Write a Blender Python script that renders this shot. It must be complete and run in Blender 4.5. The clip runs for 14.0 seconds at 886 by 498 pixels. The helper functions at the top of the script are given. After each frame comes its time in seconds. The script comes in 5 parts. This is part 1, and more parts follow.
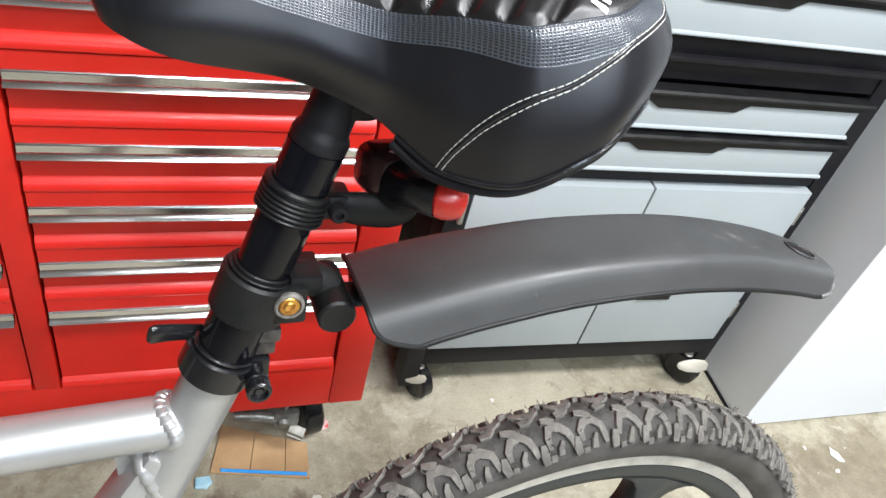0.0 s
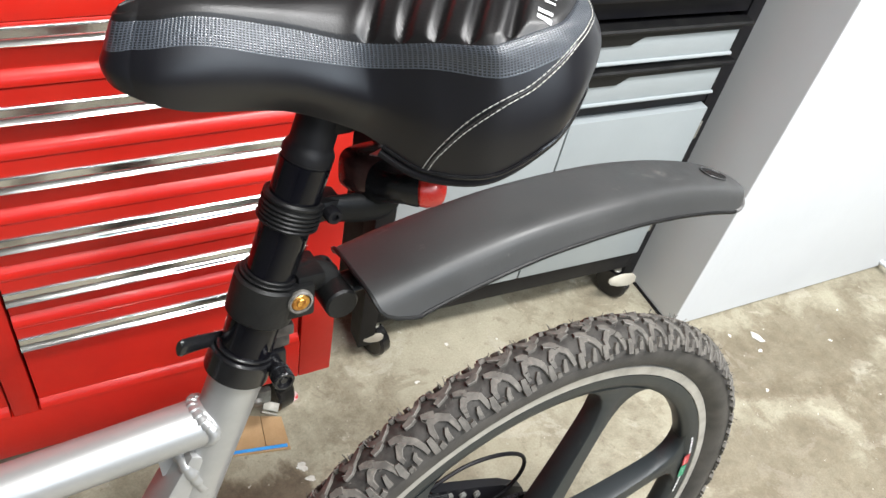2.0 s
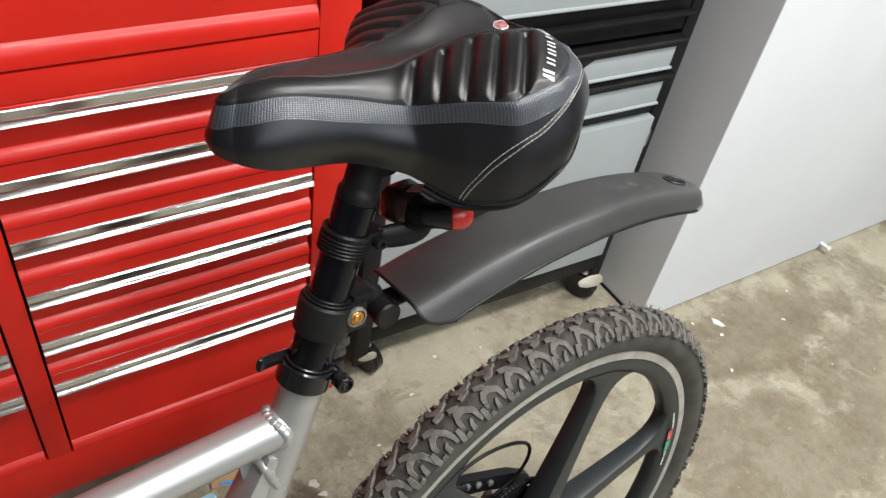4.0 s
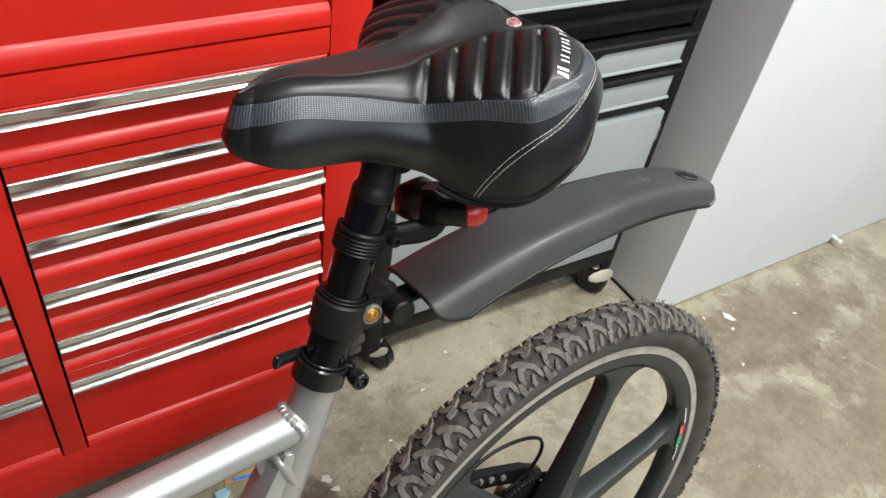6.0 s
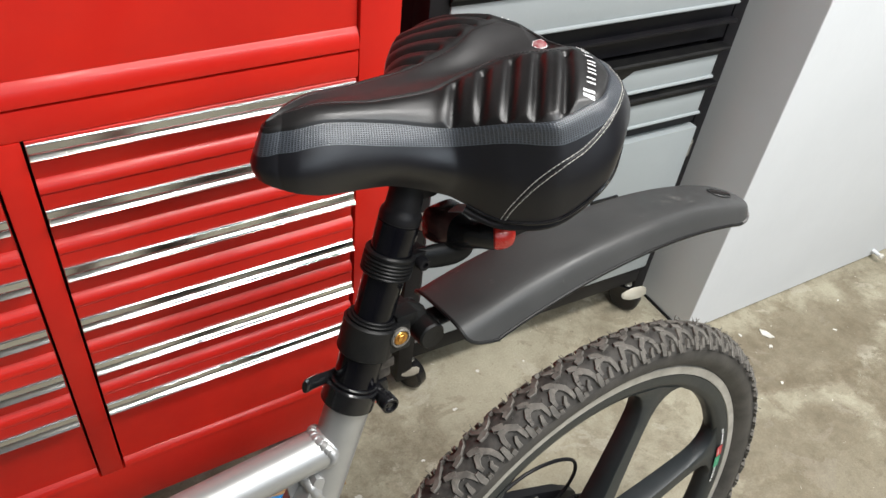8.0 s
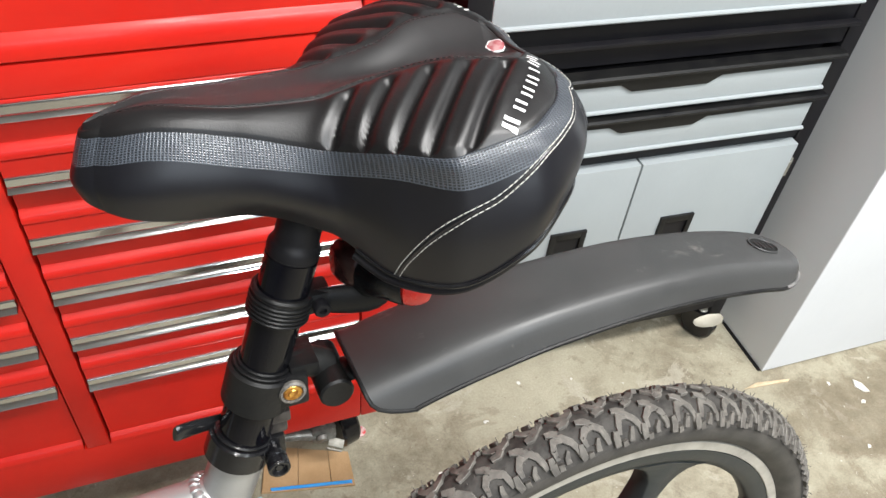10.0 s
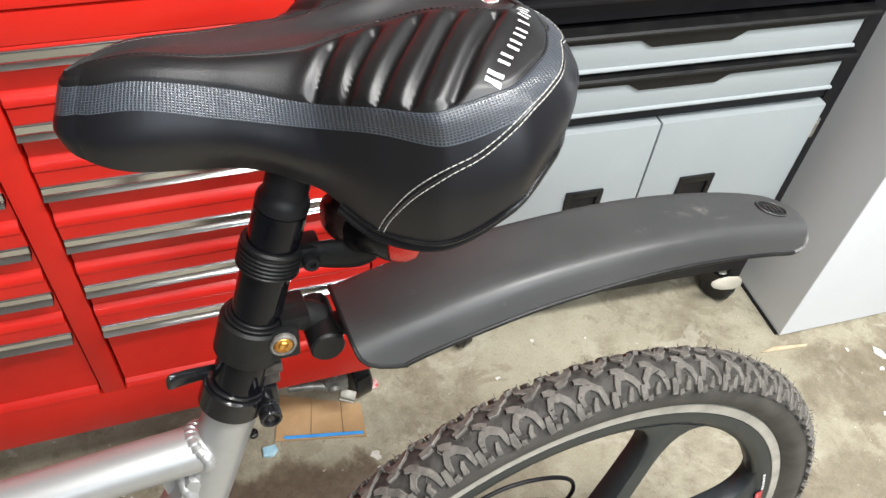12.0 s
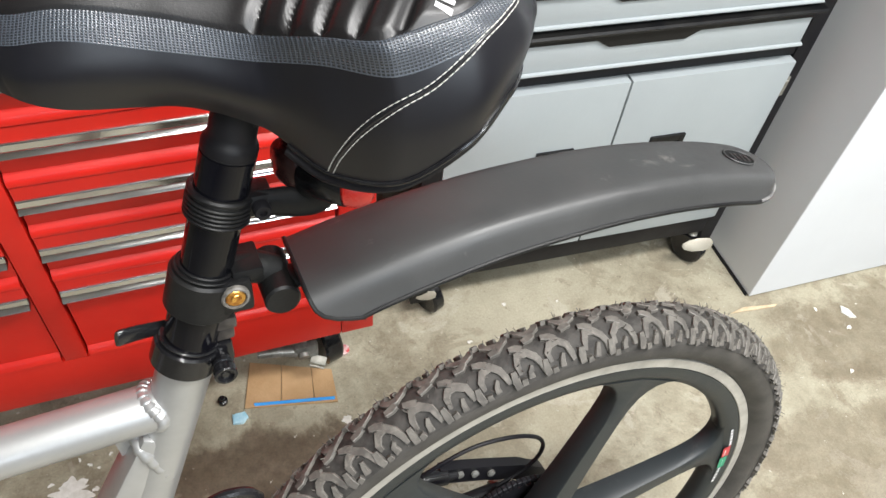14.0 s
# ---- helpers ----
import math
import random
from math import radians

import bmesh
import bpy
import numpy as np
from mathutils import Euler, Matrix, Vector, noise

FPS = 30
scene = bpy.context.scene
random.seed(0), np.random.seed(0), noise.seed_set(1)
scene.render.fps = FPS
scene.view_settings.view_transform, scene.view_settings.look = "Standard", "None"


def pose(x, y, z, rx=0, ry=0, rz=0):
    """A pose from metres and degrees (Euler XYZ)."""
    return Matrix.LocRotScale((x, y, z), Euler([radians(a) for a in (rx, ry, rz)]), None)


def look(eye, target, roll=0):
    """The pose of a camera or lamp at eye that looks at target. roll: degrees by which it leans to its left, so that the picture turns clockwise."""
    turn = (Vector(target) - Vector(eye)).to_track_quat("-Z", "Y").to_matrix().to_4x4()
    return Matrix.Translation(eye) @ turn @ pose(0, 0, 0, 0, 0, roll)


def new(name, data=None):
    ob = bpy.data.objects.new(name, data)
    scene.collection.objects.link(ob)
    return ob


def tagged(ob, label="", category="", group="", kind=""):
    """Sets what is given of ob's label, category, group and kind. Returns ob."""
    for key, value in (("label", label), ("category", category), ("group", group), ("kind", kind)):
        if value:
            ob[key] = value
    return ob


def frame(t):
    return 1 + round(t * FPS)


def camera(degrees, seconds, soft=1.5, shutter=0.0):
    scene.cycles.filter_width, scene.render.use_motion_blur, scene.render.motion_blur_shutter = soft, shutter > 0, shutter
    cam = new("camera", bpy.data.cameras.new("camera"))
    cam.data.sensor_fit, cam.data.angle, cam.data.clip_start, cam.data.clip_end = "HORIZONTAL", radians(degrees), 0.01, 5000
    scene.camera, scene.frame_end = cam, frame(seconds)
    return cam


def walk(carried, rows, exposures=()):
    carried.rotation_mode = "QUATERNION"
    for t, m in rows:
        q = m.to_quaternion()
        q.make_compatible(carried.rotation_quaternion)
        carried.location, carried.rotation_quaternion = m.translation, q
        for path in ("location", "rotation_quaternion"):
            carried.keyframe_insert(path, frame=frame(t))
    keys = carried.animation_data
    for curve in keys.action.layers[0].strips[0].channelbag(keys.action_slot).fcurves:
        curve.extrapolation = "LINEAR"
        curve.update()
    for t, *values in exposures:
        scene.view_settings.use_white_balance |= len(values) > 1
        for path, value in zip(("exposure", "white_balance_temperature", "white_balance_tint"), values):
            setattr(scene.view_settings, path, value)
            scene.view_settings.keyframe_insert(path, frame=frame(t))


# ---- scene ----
cam = camera(60.5, 14.0)
PATH = [
    (0, (0.0381, 0.1473, 1.0716), (0.5631, 1.2324, 0.0195), 16.07),
    (0.5, (0.0382, 0.1508, 1.0686), (0.5940, 1.2071, 0.0031), 16.75),
    (1, (0.0401, 0.1461, 1.0778), (0.5782, 1.2027, 0.0035), 15.81),
    (1.5, (0.0434, 0.1464, 1.0961), (0.5855, 1.1666, -0.0109), 13.33),
    (2, (-0.0164, 0.1356, 1.1173), (0.6585, 1.0803, 0.0164), 13.27),
    (2.5, (-0.0781, 0.1093, 1.1453), (0.6612, 1.0437, 0.0774), 11.43),
    (2.7, (-0.0842, 0.1066, 1.1534), (0.6667, 1.0427, 0.0951), 11.04),
    (4.8, (-0.1051, 0.1022, 1.1738), (0.6640, 1.0242, 0.1162), 10.94),
    (5, (-0.1046, 0.1050, 1.1736), (0.6582, 1.0315, 0.1154), 10.55),
    (5.5, (-0.1058, 0.1051, 1.1705), (0.6511, 1.0337, 0.1099), 10.28),
    (6, (-0.1060, 0.1046, 1.1747), (0.6447, 1.0306, 0.1075), 10.17),
    (6.5, (-0.1042, 0.1067, 1.1736), (0.6455, 1.0351, 0.1078), 9.65),
    (7, (-0.1037, 0.1079, 1.1782), (0.6467, 1.0477, 0.1229), 9.00),
    (7.5, (-0.1061, 0.1036, 1.1759), (0.5714, 1.0992, 0.1224), 6.23),
    (8, (-0.1020, 0.1059, 1.1779), (0.6006, 1.0886, 0.1287), 7.33),
    (8.2, (-0.0986, 0.1079, 1.1787), (0.6148, 1.0893, 0.1357), 7.73),
    (10.3, (0.0702, 0.1592, 1.1340), (0.5141, 1.1964, -0.0005), 6.24),
    (10.5, (0.0713, 0.1617, 1.1273), (0.5057, 1.1801, -0.0277), 6.37),
    (11, (0.0691, 0.1557, 1.1335), (0.4763, 1.1561, -0.0469), 6.45),
    (11.5, (0.0753, 0.1500, 1.1445), (0.4739, 1.1531, -0.0365), 6.09),
    (12, (0.0785, 0.1493, 1.1459), (0.4806, 1.1501, -0.0359), 5.92),
    (12.5, (0.0794, 0.1528, 1.1490), (0.4880, 1.1454, -0.0374), 5.85),
    (13, (0.0831, 0.1556, 1.1395), (0.5113, 1.1326, -0.0530), 6.65),
    (13.5, (0.0822, 0.1422, 1.1182), (0.5116, 1.0714, -0.1115), 8.37),
    (14, (0.0895, 0.1456, 1.1267), (0.5273, 1.0868, -0.0909), 7.62),
]
EXPOSURE = [(0, 0.54, 6150, 10), (1.5, 0.50, 6250, 10), (2.0, 0.44, 6350, 10), (2.5, 0.14, 6450, 10), (5, -0.06, 6500, 10), (8.2, -0.06, 6500, 10), (10.3, 0.41, 6420, 10), (14, 0.41, 6420, 10)]
walk(cam, [(t, look(eye, target, roll)) for t, eye, target, roll in PATH], EXPOSURE)

# ---- light ----
world = bpy.data.worlds.new("world")
scene.world = world
world.use_nodes = True
world.node_tree.nodes["Background"].inputs[0].default_value = (0.6, 0.65, 0.7, 1)
world.node_tree.nodes["Background"].inputs[1].default_value = 0.05


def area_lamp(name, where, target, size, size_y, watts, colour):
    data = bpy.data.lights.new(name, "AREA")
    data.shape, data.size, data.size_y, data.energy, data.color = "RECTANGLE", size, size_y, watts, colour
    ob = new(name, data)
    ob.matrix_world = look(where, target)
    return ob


area_lamp("ceiling_bulb", (0.10, -0.70, 2.38), (0.12, -0.55, 0), 0.13, 0.13, 10, (1.0, 0.98, 0.94))
area_lamp("ceiling_tube_light", (1.04, -0.10, 2.40), (1.04, -0.03, 0), 1.7, 0.32, 70, (1.0, 0.985, 0.96))
# unseen cool source behind the camera, added for the saddle's bluish sheen
area_lamp("cool_light_behind_camera", (0.3, -2.96, 2.0), (0.3, 0, 1.0), 2.6, 0.5, 34, (0.78, 0.89, 1.0))
area_lamp("far_ceiling_tube_light", (0.86, -1.45, 2.40), (0.86, -0.95, 0), 1.3, 0.20, 44, (0.93, 0.97, 1.0))


# ---- materials ----
def material(name, base, rough=0.5, metal=0.0, other=None, scale=12.0, amount=0.5, bump=0.0, bump_scale=200.0,
             coat=0.0, rough_var=0.0, specular=0.5, grain=0.0, stretch=(1, 1, 1), dust=None):
    """A painted, moulded or metal surface: base colour, a second tone by noise, fine relief, uneven gloss."""
    mat = bpy.data.materials.new(name)
    mat.use_nodes = True
    nt = mat.node_tree
    n, l = nt.nodes, nt.links
    bsdf = n["Principled BSDF"]
    bsdf.inputs["Metallic"].default_value = metal
    bsdf.inputs["Roughness"].default_value = rough
    bsdf.inputs["Coat Weight"].default_value = coat
    bsdf.inputs["Coat Roughness"].default_value = 0.12
    bsdf.inputs["Specular IOR Level"].default_value = specular
    coord = n.new("ShaderNodeTexCoord")
    mapping = n.new("ShaderNodeMapping")
    mapping.inputs["Scale"].default_value = stretch
    l.new(coord.outputs["Object"], mapping.inputs["Vector"])
    noise_a = n.new("ShaderNodeTexNoise")
    noise_a.inputs["Scale"].default_value, noise_a.inputs["Detail"].default_value = scale, 6
    noise_a.inputs["Roughness"].default_value = 0.62
    l.new(mapping.outputs[0], noise_a.inputs["Vector"])
    noise_b = n.new("ShaderNodeTexNoise")
    noise_b.inputs["Scale"].default_value, noise_b.inputs["Detail"].default_value = bump_scale, 3
    l.new(mapping.outputs[0], noise_b.inputs["Vector"])
    ramp = n.new("ShaderNodeValToRGB")
    ramp.color_ramp.elements[0].position, ramp.color_ramp.elements[1].position = 0.5 - 0.5 * (1 - amount) * 0.5, 0.62
    ramp.color_ramp.elements[0].color = (*base, 1)
    ramp.color_ramp.elements[1].color = (*(other or base), 1)
    l.new(noise_a.outputs[0], ramp.inputs[0])
    colour = ramp.outputs[0]
    if grain:
        mix = n.new("ShaderNodeMix")
        mix.data_type, mix.blend_type = "RGBA", "MULTIPLY"
        mix.inputs[0].default_value = grain
        l.new(colour, mix.inputs[6])
        l.new(noise_b.outputs[0], mix.inputs[7])
        colour = mix.outputs[2]
    if dust:
        d_scale, d_lo, d_hi, d_amount, d_colour, d_stretch = dust
        d_map = n.new("ShaderNodeMapping")
        d_map.inputs["Scale"].default_value = d_stretch
        l.new(coord.outputs["Object"], d_map.inputs["Vector"])
        d_noise = n.new("ShaderNodeTexNoise")
        d_noise.inputs["Scale"].default_value, d_noise.inputs["Detail"].default_value = d_scale, 8
        d_noise.inputs["Roughness"].default_value, d_noise.inputs["Distortion"].default_value = 0.68, 0.4
        l.new(d_map.outputs[0], d_noise.inputs["Vector"])
        d_span = n.new("ShaderNodeMapRange")
        d_span.inputs[1].default_value, d_span.inputs[2].default_value, d_span.inputs[4].default_value = d_lo, d_hi, d_amount
        l.new(d_noise.outputs[0], d_span.inputs[0])
        d_mix = n.new("ShaderNodeMix")
        d_mix.data_type = "RGBA"
        d_mix.inputs[7].default_value = (*d_colour, 1)
        l.new(d_span.outputs[0], d_mix.inputs[0])
        l.new(colour, d_mix.inputs[6])
        colour = d_mix.outputs[2]
    l.new(colour, bsdf.inputs["Base Color"])
    if rough_var:
        span = n.new("ShaderNodeMapRange")
        span.inputs[1].default_value, span.inputs[2].default_value = 0.3, 0.7
        span.inputs[3].default_value, span.inputs[4].default_value = max(0.02, rough - rough_var), min(1, rough + rough_var)
        l.new(noise_a.outputs[0], span.inputs[0])
        l.new(span.outputs[0], bsdf.inputs["Roughness"])
    if bump:
        node = n.new("ShaderNodeBump")
        node.inputs["Strength"].default_value, node.inputs["Distance"].default_value = 1.0, bump
        l.new(noise_b.outputs[0], node.inputs["Height"])
        l.new(node.outputs[0], bsdf.inputs["Normal"])
    return mat


RED = material("red_enamel", (0.56, 0.0145, 0.0068), 0.36, other=(0.50, 0.0095, 0.0056), scale=6, coat=0.12, specular=0.35, bump=0.0002, bump_scale=90, rough_var=0.06)
CHROME = material("bright_aluminium", (0.60, 0.60, 0.595), 0.15, 1.0, other=(0.57, 0.57, 0.565), scale=12, rough_var=0.04, bump=0.00001, bump_scale=260)
GREY_PAINT = material("grey_enamel", (0.325, 0.355, 0.366), 0.42, other=(0.308, 0.338, 0.346), scale=5, bump=0.00015, bump_scale=160, rough_var=0.08)
BLACK_PAINT = material("black_enamel", (0.0055, 0.0055, 0.0080), 0.46, specular=0.20, other=(0.011, 0.0105, 0.0115), scale=9, amount=0.2, rough_var=0.12)
BLACK_PLASTIC = material("black_plastic", (0.005, 0.005, 0.006), 0.18, specular=0.5, other=(0.012, 0.012, 0.013), scale=40, bump=0.0001, bump_scale=500, rough_var=0.08)
DULL_PLASTIC = material("dull_black_plastic", specular=0.24, base=(0.0048, 0.0048, 0.0060), rough=0.42, other=(0.011, 0.011, 0.0105), scale=30, amount=0.25, bump=0.0002, bump_scale=350, rough_var=0.1, dust=(55, 0.64, 0.80, 0.4, (0.09, 0.085, 0.08), (1, 1, 1)))
POST = material("gloss_black_anodising", (0.003, 0.003, 0.005), 0.10, other=(0.005, 0.005, 0.006), scale=25, rough_var=0.04, specular=0.28)
WHITE_PAINT = material("white_wall_paint", (0.67, 0.69, 0.71), 0.6, other=(0.635, 0.655, 0.675), scale=2.5, bump=0.0003, bump_scale=60)
DIM_PAINT = material("grey_wall_paint", (0.24, 0.24, 0.235), 0.8, other=(0.20, 0.20, 0.195), scale=1.5)
CEILING_PAINT = material("ceiling_paint", (0.40, 0.40, 0.39), 0.85, other=(0.36, 0.36, 0.35), scale=2)
SILVER = material("silver_lacquer", (0.42, 0.42, 0.415), 0.36, 0.6, other=(0.37, 0.37, 0.365), scale=20, rough_var=0.06, bump=0.00005, bump_scale=900)
RUBBER = material("tyre_rubber", (0.072, 0.066, 0.059), 0.66, specular=0.25, other=(0.132, 0.122, 0.108), scale=60, amount=0.5, bump=0.0004, bump_scale=420, rough_var=0.14, dust=(130, 0.52, 0.74, 0.6, (0.24, 0.22, 0.19), (1, 1, 1)))
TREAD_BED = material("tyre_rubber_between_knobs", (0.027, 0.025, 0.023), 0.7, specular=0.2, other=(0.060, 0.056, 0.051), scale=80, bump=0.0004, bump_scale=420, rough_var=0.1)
SIDEWALL = material("tyre_sidewall", (0.03, 0.028, 0.026), 0.6, other=(0.06, 0.055, 0.05), scale=30, bump=0.0002, bump_scale=600)
RIM = material("worn_brake_track", (0.55, 0.54, 0.52), 0.36, 0.6, other=(0.42, 0.41, 0.39), scale=40, rough_var=0.1)
MAG = material("dark_grey_composite", (0.015, 0.0195, 0.0215), 0.40, specular=0.34, other=(0.022, 0.026, 0.028), scale=14, bump=0.0001, bump_scale=700, rough_var=0.08, dust=(40, 0.60, 0.80, 0.3, (0.12, 0.115, 0.105), (1, 1, 1)))
LEATHER = material("black_vinyl", (0.0050, 0.0050, 0.0072), 0.33, specular=0.58, other=(0.0060, 0.0060, 0.0082), scale=20, bump=0.00003, bump_scale=1400, rough_var=0.06)
FENDER = material("dusty_mudguard_plastic", (0.036, 0.0366, 0.0366), 0.42, other=(0.047, 0.0470, 0.0465), scale=14, amount=0.1, specular=0.40, bump=0.00008, bump_scale=500, rough_var=0.14, dust=(38, 0.62, 0.72, 0.5, (0.19, 0.182, 0.168), (0.9, 1.3, 1)))
PALE_RIM = material("pale_plastic_rim", (0.16, 0.155, 0.15), 0.55, other=(0.06, 0.058, 0.058), scale=90, bump=0.0001, bump_scale=500)
DARK_LENS = material("dark_red_reflector", (0.020, 0.0085, 0.0080), 0.24, other=(0.045, 0.017, 0.015), scale=60, coat=0.15, specular=0.3)
LENS = material("red_lens", (0.56, 0.030, 0.020), 0.28, other=(0.42, 0.016, 0.012), scale=90, coat=0.25, rough_var=0.1)
STEEL = material("zinc_steel", (0.33, 0.325, 0.29), 0.55, 0.5, other=(0.22, 0.21, 0.18), scale=35, rough_var=0.1)
DULL_ZINC = material("greasy_zinc", (0.29, 0.295, 0.275), 0.42, 0.5, other=(0.17, 0.165, 0.15), scale=60, rough_var=0.12)
GREASE = material("greasy_worn_metal", (0.075, 0.066, 0.060), 0.45, 0.3, other=(0.03, 0.026, 0.024), scale=90, rough_var=0.12)
PAD = material("soft_black_vinyl", (0.0075, 0.0070, 0.0073), 0.40, specular=0.50, other=(0.0095, 0.0088, 0.0091), scale=20, bump=0.00008, bump_scale=900, rough_var=0.06)
PALE_RUBBER = material("pale_rubber_edges", (0.215, 0.20, 0.178), 0.6, other=(0.075, 0.070, 0.062), scale=90, bump=0.0003, bump_scale=500)
CREAM = material("cream_zinc_plate", (0.34, 0.315, 0.25), 0.45, 0.3, other=(0.29, 0.265, 0.21), scale=40, rough_var=0.08)
BRASS = material("rusty_brass_bolt", (0.75, 0.42, 0.10), 0.35, 0.9, other=(0.35, 0.13, 0.03), scale=220, amount=0.5, rough_var=0.1)
CARD = material("cardboard", (0.52, 0.33, 0.17), 0.85, other=(0.44, 0.27, 0.13), scale=18, bump=0.0003, bump_scale=300, grain=0.2)
BLUE = material("blue_plastic", (0.03, 0.28, 0.75), 0.35, other=(0.05, 0.34, 0.8), scale=40)
PALE_BLUE = material("pale_blue_crumpled_film", (0.3, 0.55, 0.68), 0.4, other=(0.5, 0.7, 0.78), scale=60)
WHITE_BIT = material("white_flake", (0.75, 0.73, 0.68), 0.7, other=(0.6, 0.58, 0.52), scale=80)
THREAD = material("pale_grey_thread", (0.55, 0.54, 0.50), 0.7, other=(0.42, 0.41, 0.38), scale=300)
WHITE_INK = material("white_print", (0.8, 0.8, 0.8), 0.45, other=(0.72, 0.72, 0.72), scale=200)
RED_INK = material("red_print", (0.5, 0.03, 0.04), 0.4, other=(0.42, 0.03, 0.04), scale=200)
BADGE = material("dull_red_print", (0.26, 0.035, 0.045), 0.45, other=(0.36, 0.20, 0.20), scale=260)
GREEN_INK = material("green_print", (0.02, 0.3, 0.16), 0.4, other=(0.02, 0.25, 0.13), scale=200)


def concrete():
    """Old garage concrete: warm grey, darker damp blotches, brown stains, pale specks, trowel relief."""
    mat = bpy.data.materials.new("stained_concrete")
    mat.use_nodes = True
    n, l = mat.node_tree.nodes, mat.node_tree.links
    bsdf = n["Principled BSDF"]
    coord = n.new("ShaderNodeTexCoord")

    def noise_node(scale, detail, rough=0.6, distortion=0.0):
        node = n.new("ShaderNodeTexNoise")
        node.inputs["Scale"].default_value, node.inputs["Detail"].default_value = scale, detail
        node.inputs["Roughness"].default_value, node.inputs["Distortion"].default_value = rough, distortion
        l.new(coord.outputs["Object"], node.inputs["Vector"])
        return node.outputs[0]

    def ramp(src, lo, hi, a, b):
        node = n.new("ShaderNodeValToRGB")
        node.color_ramp.elements[0].position, node.color_ramp.elements[1].position = lo, hi
        node.color_ramp.elements[0].color, node.color_ramp.elements[1].color = (*a, 1), (*b, 1)
        l.new(src, node.inputs[0])
        return node.outputs[0]

    def mixed(fac, a, b, blend="MIX"):
        node = n.new("ShaderNodeMix")
        node.data_type, node.blend_type = "RGBA", blend
        l.new(fac, node.inputs[0])
        l.new(a, node.inputs[6])
        l.new(b, node.inputs[7])
        return node.outputs[2]

    base = ramp(noise_node(5.5, 8, 0.65), 0.35, 0.65, (0.315, 0.283, 0.202), (0.455, 0.419, 0.314))
    dark = ramp(noise_node(40, 6, 0.7), 0.3, 0.7, (0.13, 0.104, 0.066), (0.25, 0.212, 0.146))
    patch = ramp(noise_node(4.2, 9, 0.74, 0.2), 0.47, 0.63, (0, 0, 0), (0.85, 0.85, 0.85))
    one = mixed(patch, base, dark)
    oil_and_shade = ramp(noise_node(60, 4), 0.3, 0.7, (0.10, 0.072, 0.045), (0.17, 0.13, 0.085))
    smear = ramp(noise_node(13, 8, 0.70, 0.5), 0.60, 0.68, (0, 0, 0), (0.5, 0.5, 0.5))
    one = mixed(smear, one, oil_and_shade)
    brown = ramp(noise_node(45, 6, 0.7), 0.3, 0.7, (0.115, 0.088, 0.052), (0.215, 0.172, 0.112))
    blotch = ramp(noise_node(7.5, 12, 0.66, 0.45), 0.545, 0.575, (0, 0, 0), (0.36, 0.36, 0.36))
    one = mixed(blotch, one, brown)
    worn = ramp(noise_node(55, 6, 0.7), 0.3, 0.7, (0.40, 0.365, 0.285), (0.50, 0.46, 0.37))
    scab = ramp(noise_node(8.5, 12, 0.64, 0.6), 0.585, 0.605, (0, 0, 0), (0.6, 0.6, 0.6))
    one = mixed(scab, one, worn)
    grime = ramp(noise_node(70, 5, 0.65), 0.62, 0.70, (0, 0, 0), (0.5, 0.5, 0.5))
    one = mixed(grime, one, oil_and_shade)
    # old stains, ragged at their edges; x=0.10 also has bike shade painted in
    ragged = n.new("ShaderNodeMath")
    ragged.operation = "MULTIPLY_ADD"
    ragged.inputs[1].default_value, ragged.inputs[2].default_value = 0.75, -0.375
    l.new(noise_node(6.0, 10, 0.66, 0.3), ragged.inputs[0])
    for x, y, rx, ry, strength, tone in ((1.30, 0.60, 0.30, 0.12, 0.62, brown), (1.06, 0.38, 0.26, 0.17, 0.60, brown), (1.45, 0.36, 0.25, 0.20, 0.45, brown),
                                        (0.10, 0.665, 0.20, 0.080, 0.92, oil_and_shade), (-0.45, 0.62, 0.45, 0.16, 0.5, brown)):
        move = n.new("ShaderNodeMapping")
        move.inputs["Location"].default_value, move.inputs["Scale"].default_value = (-x / rx, -y / ry, 0), (1 / rx, 1 / ry, 0)
        l.new(coord.outputs["Object"], move.inputs["Vector"])
        far = n.new("ShaderNodeVectorMath")
        far.operation = "LENGTH"
        l.new(move.outputs[0], far.inputs[0])
        edge = n.new("ShaderNodeMath")
        edge.operation = "MULTIPLY_ADD"
        edge.inputs[1].default_value = 3.6
        l.new(ragged.outputs[0], edge.inputs[0])
        l.new(far.outputs["Value"], edge.inputs[2])
        one = mixed(ramp(edge.outputs[0], 0.72, 1.0, (strength,) * 3, (0, 0, 0)), one, tone)
    pale = ramp(noise_node(300, 2), 0.2, 0.8, (0.6, 0.57, 0.5), (0.7, 0.66, 0.58))
    specks = ramp(noise_node(75, 3, 0.6), 0.70, 0.73, (0, 0, 0), (0.8, 0.8, 0.8))
    two = mixed(specks, one, pale)
    rust = ramp(noise_node(90, 3), 0.3, 0.7, (0.16, 0.09, 0.045), (0.2, 0.12, 0.07))
    dots = ramp(noise_node(33, 4, 0.6), 0.70, 0.76, (0, 0, 0), (0.6, 0.6, 0.6))
    three = mixed(dots, two, rust)
    fine = ramp(noise_node(260, 4, 0.7), 0.25, 0.75, (0.78, 0.78, 0.78), (1.1, 1.1, 1.1))
    mul = n.new("ShaderNodeMix")
    mul.data_type, mul.blend_type = "RGBA", "MULTIPLY"
    mul.inputs[0].default_value = 1
    l.new(three, mul.inputs[6])
    l.new(fine, mul.inputs[7])
    l.new(mul.outputs[2], bsdf.inputs["Base Color"])
